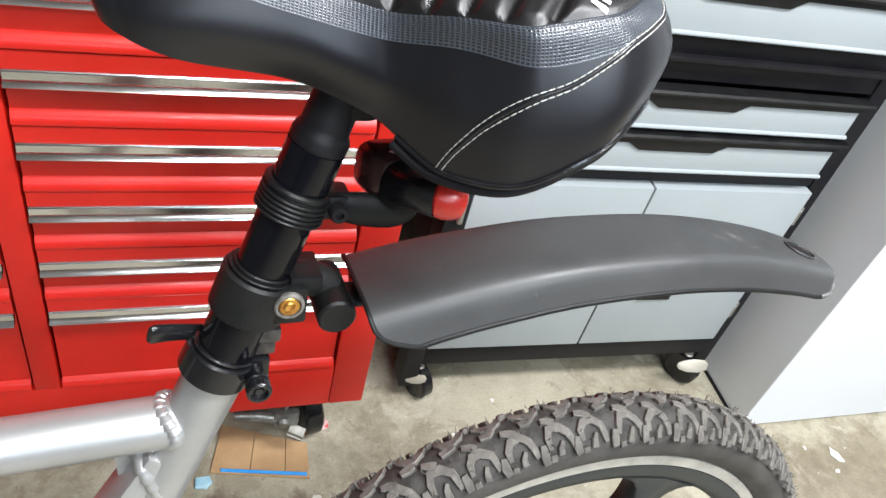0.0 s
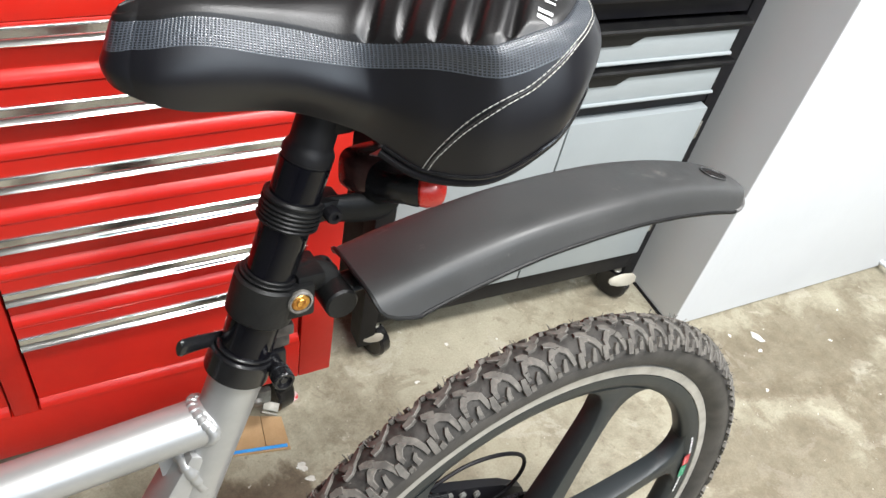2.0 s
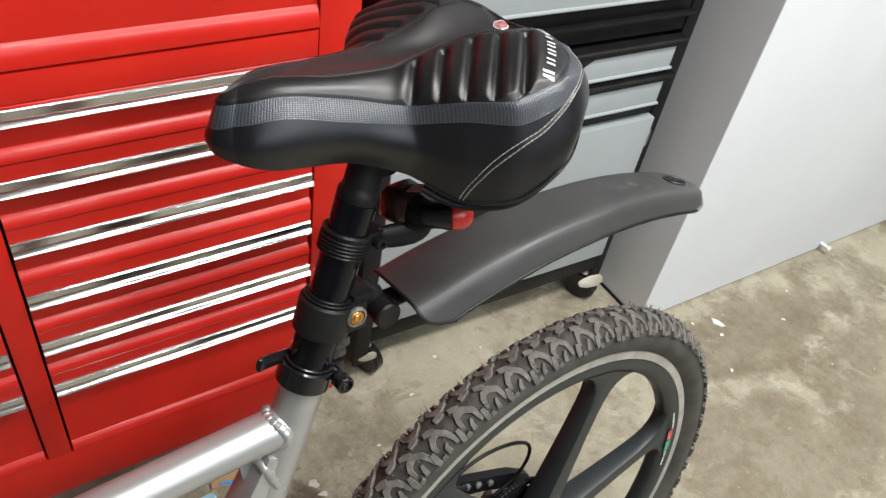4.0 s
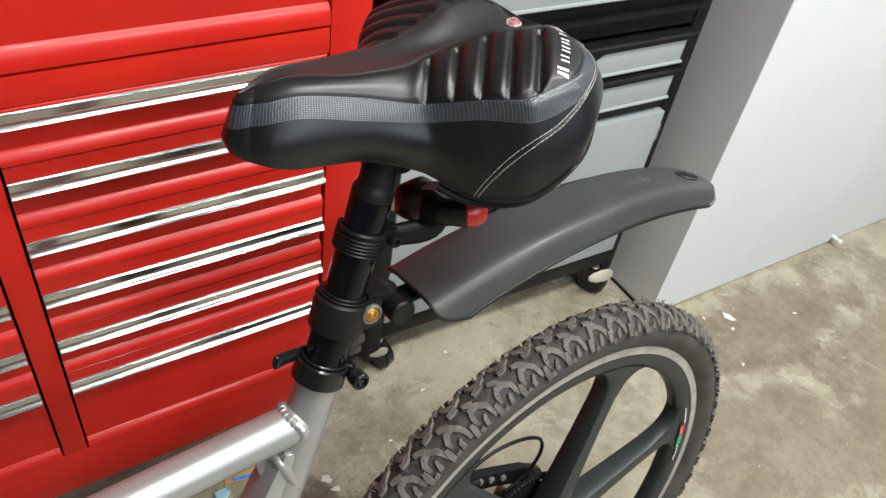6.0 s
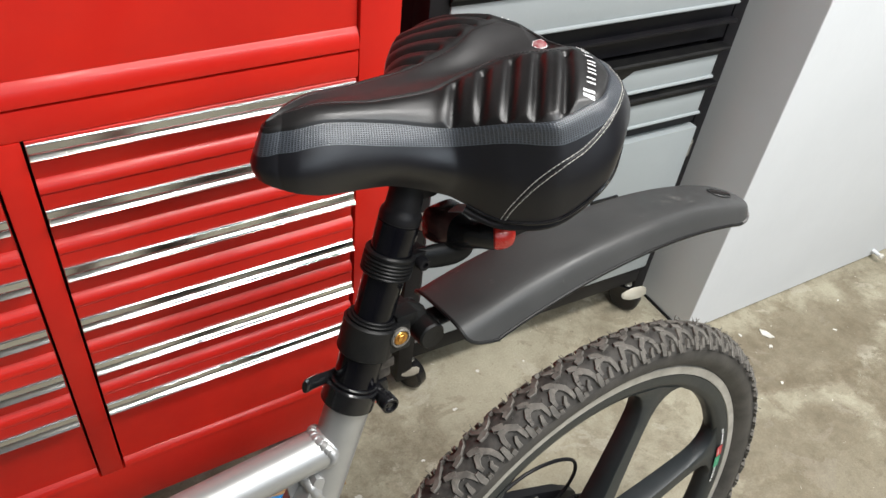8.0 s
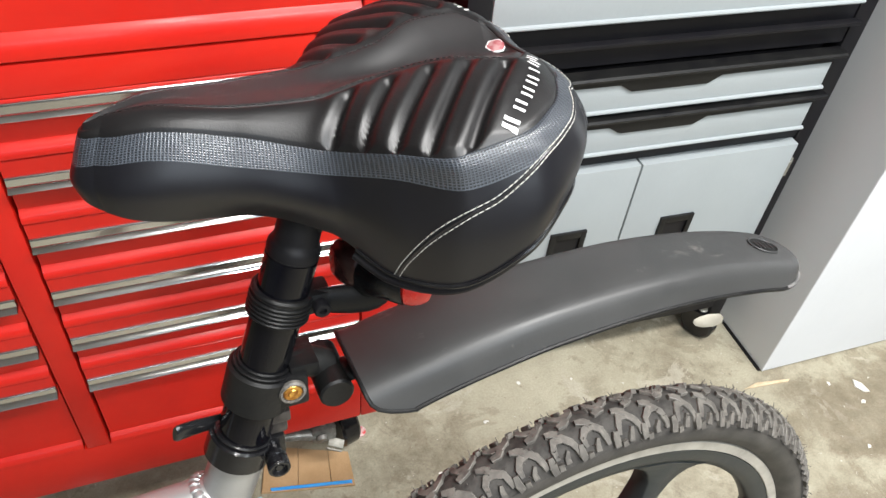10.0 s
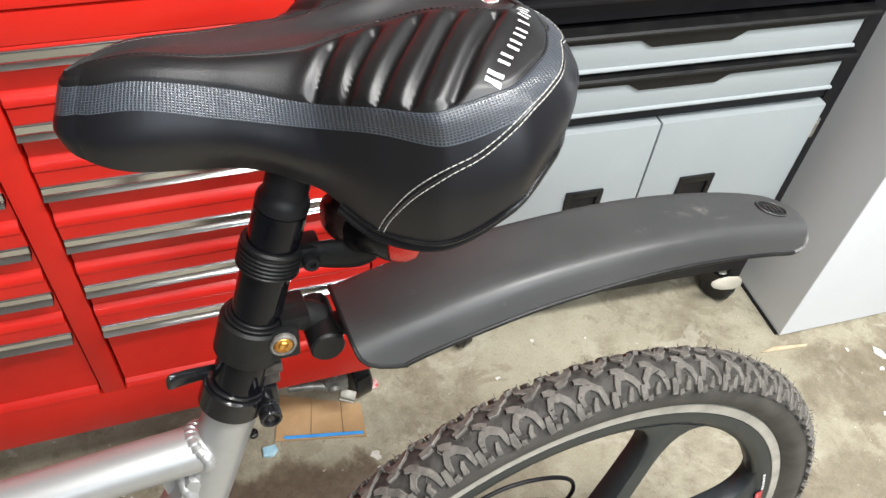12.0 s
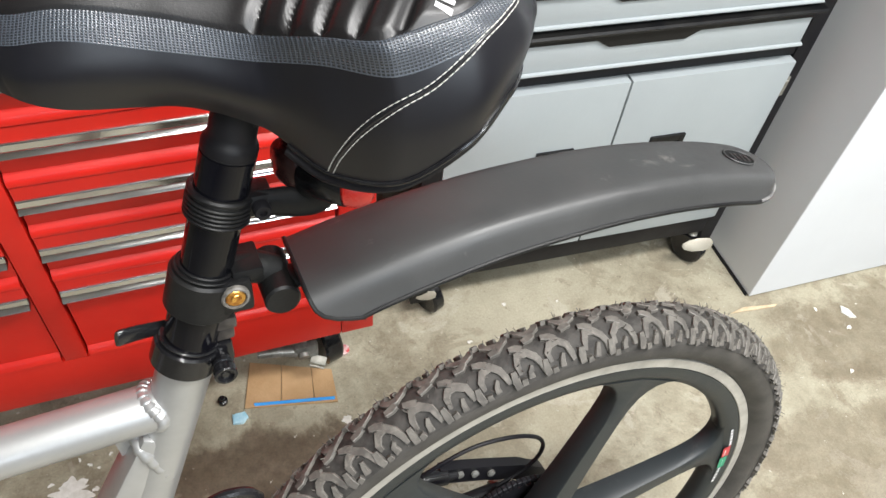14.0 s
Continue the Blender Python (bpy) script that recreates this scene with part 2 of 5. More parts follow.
    l.new(ramp(noise_node(9, 5), 0.3, 0.7, (0.55, 0.55, 0.55), (0.85, 0.85, 0.85)), bsdf.inputs["Roughness"])
    bump = n.new("ShaderNodeBump")
    bump.inputs["Distance"].default_value = 0.0012
    l.new(noise_node(120, 6, 0.7), bump.inputs["Height"])
    l.new(bump.outputs[0], bsdf.inputs["Normal"])
    return mat


def woven(name, low, high, period, rough):
    """Grey mesh-embossed vinyl: a fine lattice of pale dots on dark ground."""
    mat = bpy.data.materials.new(name)
    mat.use_nodes = True
    n, l = mat.node_tree.nodes, mat.node_tree.links
    bsdf = n["Principled BSDF"]
    uv = n.new("ShaderNodeUVMap")
    sep = n.new("ShaderNodeSeparateXYZ")
    l.new(uv.outputs[0], sep.inputs[0])

    def wave(src, period):
        a = n.new("ShaderNodeMath")
        a.operation = "MULTIPLY"
        a.inputs[1].default_value = 2 * math.pi / period
        l.new(src, a.inputs[0])
        b = n.new("ShaderNodeMath")
        b.operation = "SINE"
        l.new(a.outputs[0], b.inputs[0])
        return b.outputs[0]

    dots = n.new("ShaderNodeMath")
    dots.operation = "MAXIMUM"
    l.new(wave(sep.outputs[0], period), dots.inputs[0])
    l.new(wave(sep.outputs[1], period), dots.inputs[1])
    ramp = n.new("ShaderNodeValToRGB")
    ramp.color_ramp.elements[0].position, ramp.color_ramp.elements[1].position = 0.15, 0.75
    ramp.color_ramp.elements[0].color, ramp.color_ramp.elements[1].color = (*low, 1), (*high, 1)
    l.new(dots.outputs[0], ramp.inputs[0])
    l.new(ramp.outputs[0], bsdf.inputs["Base Color"])
    bsdf.inputs["Roughness"].default_value = rough
    bsdf.inputs["Specular IOR Level"].default_value = 0.8
    bump = n.new("ShaderNodeBump")
    bump.inputs["Distance"].default_value = 0.00008
    l.new(dots.outputs[0], bump.inputs["Height"])
    l.new(bump.outputs[0], bsdf.inputs["Normal"])
    return mat


CONCRETE = concrete()
MESH = woven("mesh_embossed_vinyl", (0.013, 0.0143, 0.0168), (0.060, 0.069, 0.084), 0.0016, 0.28)
PANEL = material("dark_centre_vinyl", (0.0165, 0.0155, 0.0160), 0.44, other=(0.021, 0.020, 0.0205), scale=30, bump=0.00006, bump_scale=1100, rough_var=0.05)


# ---- mesh helpers ----
def part(name, bm, mat, parent=None, label="", smooth=True, at=None, sharp=35):
    """Links a bmesh as one mesh object under a thing or a part."""
    bmesh.ops.recalc_face_normals(bm, faces=bm.faces)
    me = bpy.data.meshes.new(name)
    if smooth:
        for f in bm.faces:
            f.smooth = True
        for e in bm.edges:
            if len(e.link_faces) == 2 and e.calc_face_angle(0) > radians(sharp):
                e.smooth = False
    bm.to_mesh(me)
    bm.free()
    me.materials.append(mat)
    ob = new(name, me)
    if parent is not None:
        ob.parent = parent
    if at is not None:
        ob.matrix_basis = at
    if label:
        ob["label"] = label
    return ob


def thing(name, label, category, at, group="", kind=""):
    ob = new(name)
    ob.empty_display_size = 0.05
    ob.matrix_basis = at
    return tagged(ob, label, category, group, kind)


def block(lo, hi, bevel=0.0, bm=None, segments=2):
    """A box from corner to corner with rounded edges."""
    own = bmesh.new()
    m = Matrix.LocRotScale([(a + b) / 2 for a, b in zip(lo, hi)], None, [b - a for a, b in zip(lo, hi)])
    bmesh.ops.create_cube(own, size=1, matrix=m)
    if bevel:
        bmesh.ops.bevel(own, geom=own.edges[:], offset=bevel, segments=segments, affect="EDGES", profile=0.6)
    return joined(own, bm)


def joined(own, bm):
    if bm is None:
        return own
    me = bpy.data.meshes.new("tmp")
    own.to_mesh(me)
    own.free()
    bm.from_mesh(me)
    bpy.data.meshes.remove(me)
    return bm


def sweep(points, radius, bm=None, seg=12, closed=False, caps=True, flat=None):
    """A round (or flattened) bar along a path; radius may be a list."""
    own = bm or bmesh.new()
    pts = [Vector(p) for p in points]
    radii = radius if isinstance(radius, (list, tuple)) else [radius] * len(pts)
    rings, side = [], None
    for i, p in enumerate(pts):
        a = pts[(i - 1) % len(pts)] if closed or i else pts[0]
        b = pts[(i + 1) % len(pts)] if closed or i < len(pts) - 1 else pts[-1]
        t = (b - a).normalized()
        if side is None:
            side = t.orthogonal() if flat is None else (Vector(flat) - t * t.dot(Vector(flat)))
        side = (side - t * t.dot(side)).normalized()
        up = t.cross(side)
        k = 1.0 if flat is None else 0.5
        rings.append([own.verts.new(p + radii[i] * (side * math.cos(2 * math.pi * j / seg) + up * k * math.sin(2 * math.pi * j / seg))) for j in range(seg)])
    n = len(rings)
    for i in range(n if closed else n - 1):
        r, q = rings[i], rings[(i + 1) % n]
        for j in range(seg):
            own.faces.new((r[j], r[(j + 1) % seg], q[(j + 1) % seg], q[j]))
    if caps and not closed:
        own.faces.new(rings[0][::-1])
        own.faces.new(rings[-1])
    return own


def turned(profile, p0, p1, bm=None, seg=40):
    """A turned body: profile of (distance along the axis from p0, radius), axis towards p1."""
    own = bm or bmesh.new()
    p0, axis = Vector(p0), (Vector(p1) - Vector(p0)).normalized()
    side = axis.orthogonal().normalized()
    up = axis.cross(side)
    rings = []
    for d, r in profile:
        c = p0 + axis * d
        rings.append([own.verts.new(c + r * (side * math.cos(2 * math.pi * j / seg) + up * math.sin(2 * math.pi * j / seg))) for j in range(seg)] if r > 1e-5 else [own.verts.new(c)])
    for a, b in zip(rings, rings[1:]):
        for j in range(seg):
            k = (j + 1) % seg
            if len(a) == 1 and len(b) > 1:
                own.faces.new((a[0], b[k], b[j]))
            elif len(b) == 1 and len(a) > 1:
                own.faces.new((a[j], a[k], b[0]))
            elif len(a) > 1:
                own.faces.new((a[j], a[k], b[k], b[j]))
    for ring, flip in ((rings[0], True), (rings[-1], False)):
        if len(ring) > 1:
            own.faces.new(ring[::-1] if flip else ring)
    return own


def ring_band(r_in, r_out, p0, p1, length, bm=None, seg=48, lip=0.0008):
    """A hollow collar round an axis."""
    prof = [(0, r_in), (0, r_out - lip), (lip, r_out), (length - lip, r_out), (length, r_out - lip), (length, r_in)]
    own = bm or bmesh.new()
    p0, axis = Vector(p0), (Vector(p1) - Vector(p0)).normalized()
    side = axis.orthogonal().normalized()
    up = axis.cross(side)
    rings = [[own.verts.new(p0 + axis * d + r * (side * math.cos(2 * math.pi * j / seg) + up * math.sin(2 * math.pi * j / seg))) for j in range(seg)] for d, r in prof]
    for i in range(len(rings)):
        a, b = rings[i], rings[(i + 1) % len(rings)]
        for j in range(seg):
            own.faces.new((a[j], a[(j + 1) % seg], b[(j + 1) % seg], b[j]))
    return own


def rail(profile, x0, x1, bm=None):
    """A bar of constant section: profile of (y, z), pulled from x0 to x1."""
    own = bm or bmesh.new()
    a = [own.verts.new((x0, y, z)) for y, z in profile]
    b = [own.verts.new((x1, y, z)) for y, z in profile]
    n = len(profile)
    for i in range(n):
        own.faces.new((a[i], a[(i + 1) % n], b[(i + 1) % n], b[i]))
    own.faces.new(a)
    own.faces.new(b[::-1])
    return own


def plate(outline, depth, to_world, bm=None, bevel=0.0, segments=2):
    """A flat outline (u, v) given a thickness; to_world maps (u, v, w)."""
    own = bmesh.new()
    lo = [own.verts.new(to_world(u, v, 0)) for u, v in outline]
    hi = [own.verts.new(to_world(u, v, depth)) for u, v in outline]
    n = len(outline)
    own.faces.new(lo[::-1])
    top = own.faces.new(hi)
    for i in range(n):
        own.faces.new((lo[i], lo[(i + 1) % n], hi[(i + 1) % n], hi[i]))
    if bevel:
        bmesh.ops.bevel(own, geom=top.edges[:], offset=bevel, segments=segments, affect="EDGES", profile=0.6)
    return joined(own, bm)


def smooth_path(points, n, closed=False):
    """n points along a smooth curve through the given ones."""
    pts = [Vector(p) for p in points]
    out, m = [], len(pts)
    spans = m if closed else m - 1
    for i in range(n):
        s = i * spans / (n if closed else n - 1)
        k = min(int(s), spans - 1)
        t = s - k
        if closed:
            p = [pts[(k + j) % m] for j in (-1, 0, 1, 2)]
        else:
            p = [pts[min(max(k + j, 0), m - 1)] for j in (-1, 0, 1, 2)]
        out.append(0.5 * (2 * p[1] + (p[2] - p[0]) * t + (2 * p[0] - 5 * p[1] + 4 * p[2] - p[3]) * t * t + (3 * p[1] - p[0] - 3 * p[2] + p[3]) * t ** 3))
    return out


# ---- the room ----
bm = bmesh.new()
bmesh.ops.create_grid(bm, x_segments=40, y_segments=40, size=1, matrix=Matrix.LocRotScale((0.4, -0.6, 0), None, (3.2, 2.4, 1)))
tagged(part("floor", bm, CONCRETE), "stained grey-brown bare concrete garage floor", "floor", kind="structure")
# unseen walls and ceiling close the room, toned down to weaken reflections
for name, lo, hi in (("wall_north", (-2.8, 1.62, 0), (3.6, 1.74, 2.5)), ("wall_south", (-2.8, -3.12, 0), (3.6, -3.0, 2.5)),
                     ("wall_west", (-2.92, -3.0, 0), (-2.8, 1.62, 2.5)), ("wall_east", (3.6, -3.0, 0), (3.72, 1.62, 2.5))):
    tagged(part(name, block(lo, hi), DIM_PAINT, smooth=False), "plain grey painted garage wall", "wall", kind="structure")
tagged(part("ceiling", block((-2.92, -3.12, 2.5), (3.72, 1.74, 2.6)), CEILING_PAINT, smooth=False), "plain grey garage ceiling, out of view", "ceiling", kind="structure")

# projecting white wall beside the cabinets, with a dark strip at its foot
tagged(part("wall_stub", block((0, 0, 0.004), (2.0, 0.82, 2.5), 0.002), WHITE_PAINT, smooth=False, at=pose(1.027, 0.747, 0, 0, 0, -1.5)),
              "white painted wall projecting beside the grey cabinet", "wall", kind="structure")
tagged(part("base_strip", block((-0.004, 0.005, 0.0), (-0.0002, 0.5, 0.006), 0.001), BLACK_PAINT, smooth=False, at=pose(1.027, 0.747, 0, 0, 0, -1.5)),
       "thin black strip along the foot of the wall", "trim", kind="structure")
stopper = thing("door_stop", "small white plastic door stop on the white wall near the floor", "door stop", pose(1.668, 0.730, 0.022, 0, 0, -1.5) @ Matrix.Diagonal((0.7, 0.7, 0.7, 1)))
part("stem", turned([(0, 0.008), (0.003, 0.0085), (0.028, 0.007), (0.03, 0.005), (0.03, 0)], (0, 0, 0), (0, -1, 0)), WHITE_PAINT, stopper)
part("tip", turned([(0, 0.0075), (0.002, 0.0105), (0.009, 0.0105), (0.012, 0.008), (0.012, 0)], (0, -0.03, 0), (0, -1, 0)), WHITE_BIT, stopper)
# ---- red tool chest ----
chest = thing("tool_chest", "glossy red steel roller tool chest with bright full-width drawer pulls", "tool chest", pose(-0.115, 0.775, 0))
OX, OY = -0.115, 0.775


def chest_part(name, bm, mat, parent=chest, label="", **kw):
    bm.transform(Matrix.Translation((-OX, -OY, 0)))
    return part(name, bm, mat, parent, label, **kw)


DEEP = 1.33
chest_part("side_post", block((0.2335, 0.772, 0.165), (0.282, 0.80, 1.12), 0.002), RED)
chest_part("side_post", block((-0.522, 0.772, 0.17), (-0.4585, 0.80, 1.12), 0.002), RED)
chest_part("side_panel", block((0.277, 0.8005, 0.165), (0.282, DEEP, 1.12), 0.0015), RED)
chest_part("side_panel", block((-0.522, 0.8005, 0.17), (-0.517, DEEP, 1.12), 0.0015), RED)
chest_part("centre_stile", block((-0.129, 0.772, 0.248), (-0.1015, 0.80, 0.7675), 0.002), RED)
chest_part("bottom_rail", block((-0.458, 0.7725, 0.165), (0.233, 0.80, 0.2475), 0.002), RED)
chest_part("middle_rail", block((-0.458, 0.7725, 0.768), (0.233, 0.80, 0.7985), 0.0015), RED)
chest_part("top_panel", block((-0.522, 0.772, 1.1205), (0.282, DEEP, 1.135), 0.003), RED)
chest_part("bottom_panel", block((-0.516, 0.801, 0.165), (0.276, DEEP, 0.171)), RED)
# added black sheet close behind the fronts, darkening the drawer gaps
chest_part("gap_backing", block((-0.516, 0.84, 0.18), (0.276, 0.846, 1.115)), BLACK_PAINT, label="black sheet close behind the drawer fronts")

PULL = [(0.777, 0.0140), (0.7722, 0.0140), (0.7713, 0.0137), (0.7706, 0.0129), (0.7708, 0.0123), (0.7702, 0.0119), (0.7694, 0.0052), (0.7679, 0.0046), (0.7666, 0.0038), (0.7653, 0.0028), (0.7641, 0.0017), (0.7631, 0.0006), (0.7636, 0.0), (0.779, 0.0)]


def drawer(x0, x1, z0, z1, handle_z, ridge=1.0):
    """A folded steel drawer front: recessed face, sloping ridge along its foot, pull along its head."""
    zt = handle_z + 0.0128
    prof = [(0.7735, z1), (0.7725, z1 - 0.0008), (0.7725, zt), (0.778, zt - 0.002), (0.778, z0 + 0.0142 * ridge), (0.7748, z0 + 0.0119 * ridge), (0.7723, z0 + 0.0088 * ridge), (0.7709, z0 + 0.0052 * ridge), (0.7705, z0 + 0.0036),
            (0.7705, z0 + 0.0008), (0.7712, z0), (0.80, z0), (0.80, z1)]
    front = chest_part("drawer", rail(prof, x0, x1), RED, sharp=25)
    pull = rail([(y, z + handle_z) for y, z in PULL], x0 + 0.0005, x1 - 0.0005)
    chest_part("handle", pull, CHROME, front, "bright aluminium drawer pull", sharp=25)
    return front


for x0, x1 in ((-0.0985, 0.2305), (-0.4555, -0.132)):
    for i in range(1, 6):
        z = 0.373 + 0.0755 * i
        drawer(x0, x1, z - 0.0423, z + 0.0312 if i < 5 else z + 0.0165, z)
    # the deep bottom drawer
    drawer(x0, x1, 0.2495, 0.373 + 0.0312, 0.373)
drawer(-0.4575, 0.2325, 0.8015, 0.955, 0.93, 1.6)
drawer(-0.4575, 0.2325, 0.957, 1.115, 1.09)
for x in (-0.46, 0.19):
    wheel = chest_part("caster", turned([(0, 0.02), (0, 0.046), (0.004, 0.05), (0.028, 0.05), (0.032, 0.046), (0.032, 0.02)], (x + 0.012, 0.850, 0.05), (x + 1, 1.15, 0.05)), BLACK_PLASTIC, label="black rubber caster wheel")
    fork = block((x - 0.03, 0.815, 0.158), (x + 0.07, 0.905, 0.1695), 0.002)
    block((x - 0.010, 0.808, 0.060), (x - 0.004, 0.87, 0.159), 0.001, fork)
    block((x - 0.026, 0.800, 0.074), (x + 0.012, 0.812, 0.106), 0.004, fork)
    sweep([(x - 0.012, 0.799, 0.092), (x - 0.012, 0.792, 0.090)], 0.009, fork, 14)
    chest_part("caster_fork", fork, DULL_ZINC, wheel, "greasy zinc caster fork")
    tab = block((-0.017, -0.007, -0.0015), (0.008, 0.007, 0.0015), 0.0012)
    block((-0.017, -0.0125, -0.012), (0.008, -0.0095, 0.001), 0.001, tab)
    tab.transform(Matrix.Translation((x + 0.014, 0.795, 0.066)) @ Euler((radians(28), radians(16), radians(-22))).to_matrix().to_4x4())
    chest_part("brake_tab", tab, STEEL, wheel)
    chest_part("brake_pedal", sweep([(x - 0.082, 0.813, 0.096), (x - 0.05, 0.811, 0.094), (x - 0.020, 0.808, 0.088)], [0.006, 0.0085, 0.0095], None, 14), DULL_ZINC, wheel)
for x in (-0.43, 0.215):
    chest_part("caster", turned([(0, 0.02), (0, 0.046), (0.004, 0.05), (0.028, 0.05), (0.032, 0.046), (0.032, 0.02)], (x, 1.25, 0.05), (x + 1, 1.25, 0.05)), BLACK_PLASTIC)

# ---- grey storage cabinet ----
# its own axes: x along the front from the gap between the doors, y into the cabinet from the door faces
cabinet = thing("storage_cabinet", "grey steel storage cabinet in a black frame on casters", "cabinet", pose(0.681, 0.862, 0, 0, 0, -2.5))


def cab_part(name, bm, mat, parent=cabinet, label="", **kw):
    return part(name, bm, mat, parent, label, **kw)


FX = 0.278
frame_bm = block((FX, 0.013, 0.045), (FX + 0.028, 0.044, 1.06), 0.002)
block((-FX - 0.022, 0.001, 0.045), (-0.2702, 0.044, 1.06), 0.0015, frame_bm)
block((-FX + 0.0005, 0.012, 0.088), (FX - 0.0005, 0.044, 0.140), 0.002, frame_bm)
block((-FX + 0.0005, 0.015, 0.4885), (FX - 0.0005, 0.044, 0.516), 0.0015, frame_bm)
block((-FX + 0.0005, 0.015, 0.653), (FX - 0.0005, 0.044, 0.719), 0.002, frame_bm)
cab_part("frame", frame_bm, BLACK_PAINT, label="black steel frame")
cab_part("rail", block((-FX + 0.002, 0.002, 0.684), (FX + 0.004, 0.0145, 0.691), 0.002), BLACK_PAINT)
cab_part("body", block((-FX - 0.02, 0.0445, 0.09), (FX + 0.026, 0.55, 1.06), 0.002), BLACK_PAINT)
cab_part("worktop", block((-FX - 0.025, 0.002, 1.0605), (FX + 0.031, 0.55, 1.085), 0.003), BLACK_PAINT)


def cab_drawer(z0, z1):
    """Grey drawer front with a black finger rail along its head, dipping at the middle."""
    face = block((-0.2690, 0, z0), (0.262, 0.034, z1 - 0.0165), 0.002)
    front = cab_part("drawer", face, GREY_PAINT)
    cx, zt = 0.0, z1 - 0.016
    outline = [(-0.272, zt), (cx - 0.077, zt), (cx - 0.058, zt - 0.0125), (cx + 0.058, zt - 0.0125), (cx + 0.077, zt), (0.262, zt), (0.262, zt + 0.010), (-0.272, zt + 0.010)]
    grip = plate(outline, 0.003, lambda u, v, w: (u, -0.0002 - w, v), None, 0.0008)
    cab_part("finger_rail", grip, DULL_PLASTIC, front, "black finger rail")
    lip = rail([(-0.0002, z1 - 0.0055), (-0.009, z1 - 0.007), (-0.0105, z1 - 0.003), (-0.008, z1), (0.012, z1)], -0.274, 0.2735)
    cab_part("lip", lip, DULL_PLASTIC, front)
    cab_part("hem", rail([(-0.0004, z0 + 0.0052), (-0.0036, z0 + 0.0040), (-0.0044, z0 + 0.0018), (-0.0036, z0), (0.004, z0)], -0.2725, 0.2635), GREY_PAINT, front)
    return front


cab_drawer(0.518, 0.582)
cab_drawer(0.589, 0.649)
cab_drawer(0.722, 0.796)
cab_drawer(0.803, 0.877)
cab_drawer(0.884, 1.05)
for x0, x1, lx in ((-0.2690, -0.0015, -0.125), (0.0015, 0.2755, 0.066)):
    door = cab_part("door", block((x0, 0, 0.1425), (x1, 0.032, 0.4865), 0.002), GREY_PAINT)
    lz0, lz1, lx1 = 0.256, 0.373, lx + 0.060
    bezel = bmesh.new()
    for lo, hi in (((lx, lz0), (lx + 0.009, lz1)), ((lx1 - 0.009, lz0), (lx1, lz1)), ((lx + 0.009, lz1 - 0.012), (lx1 - 0.009, lz1)), ((lx + 0.009, lz0), (lx1 - 0.009, lz0 + 0.012))):
        block((lo[0], -0.0045, lo[1]), (hi[0], 0.0005, hi[1]), 0.0006, bezel)
    cab_part("latch", bezel, DULL_PLASTIC, door, "black recessed latch surround")
    # flat black sheet in place of the latch's dark opening
    cab_part("latch_sheet", block((lx + 0.009, -0.0006, lz0 + 0.012), (lx1 - 0.009, 0.0005, lz1 - 0.012)), BLACK_PAINT, door)
    hx = 0.281 if x1 > 0.2 else -0.281
    for hz in (0.434, 0.213):
        hinge = turned([(0, 0.004), (0.001, 0.0048), (0.029, 0.0048), (0.030, 0.004)], (hx, 0.007 if hx > 0 else -0.003, hz - 0.015), (hx, 0.007 if hx > 0 else -0.003, hz + 1), seg=16)
        block((hx - 0.004, 0.009, hz - 0.015), (hx + 0.010, 0.0128, hz + 0.015), 0.0006, hinge)
        cab_part("hinge", hinge, STEEL, door, "zinc hinge")
for x, side in ((-0.262, 1), (0.272, -1)):
    for y in (0.035, 0.48):
        wheel = turned([(0, 0.01), (0.001, 0.026), (0.0, 0.030), (0.004, 0.035), (0.020, 0.035), (0.024, 0.030), (0.023, 0.026), (0.024, 0.01)], (x - 0.010, y - 0.016, 0.035), (x + 1, y + 0.45, 0.035))
        wheel = cab_part("caster", wheel, BLACK_PLASTIC, label="black caster wheel")
        if y < 0.1:
            lever = plate([(-0.030, -0.002), (-0.026, -0.008), (-0.012, -0.0125), (0.010, -0.0125), (0.026, -0.007), (0.030, 0.004), (0.024, 0.0115), (0.004, 0.0125), (-0.016, 0.009), (-0.028, 0.004)], 0.0025, lambda u, v, w: (u, v, w), None, 0.0008)
            sweep([(-0.0235, -0.001, 0.0), (-0.0235, -0.001, 0.0045)], 0.0028, lever, 10)
            if side > 0:
                lever.transform(Matrix.Scale(0.62, 4))
            lever.transform(Matrix.Translation((x - (0.012 if side > 0 else 0.004), y - 0.036, 0.066)) @ Euler((radians(48), radians(-8), radians(-14))).to_matrix().to_4x4())
            cab_part("brake_lever", lever, CREAM, wheel, "cream zinc-plated brake lever")
            stem = turned([(0, 0.008), (0.002, 0.009), (0.008, 0.009), (0.010, 0.007), (0.03, 0.007)], (x, y - 0.010, 0.062), (x, y - 0.010, 1), seg=20)
            cab_part("stem", stem, STEEL, wheel)
# ---- bicycle ----
import functools

from mathutils.bvhtree import BVHTree

# its own axes: x towards the back wheel, y away from the near side, z up in the plane of the frame, from the back hub
HUB = 0.327
bike = thing("bicycle", "silver mountain bicycle leaning beside the tool chest, rear half", "bicycle",
             pose(0.3334, 0.3704, 0.3149, -9.58, 0, 3.74) @ Matrix.Translation((0, 0, -HUB)))
LIFT = Matrix.Translation((0, 0, HUB))
WHEEL_SIZE = Matrix.Scale(0.9623, 4)
FRAME_SIZE = pose(0.0028, 0.0085, -0.0118, 0.546, 1.999, -0.055) @ Matrix.Scale(0.9826, 4)


def bike_part(name, bm, mat, parent=None, label="", to=FRAME_SIZE, **kw):
    bm.transform(to)
    return part(name, bm, mat, parent or bike, label, at=LIFT if parent is None else None, **kw)


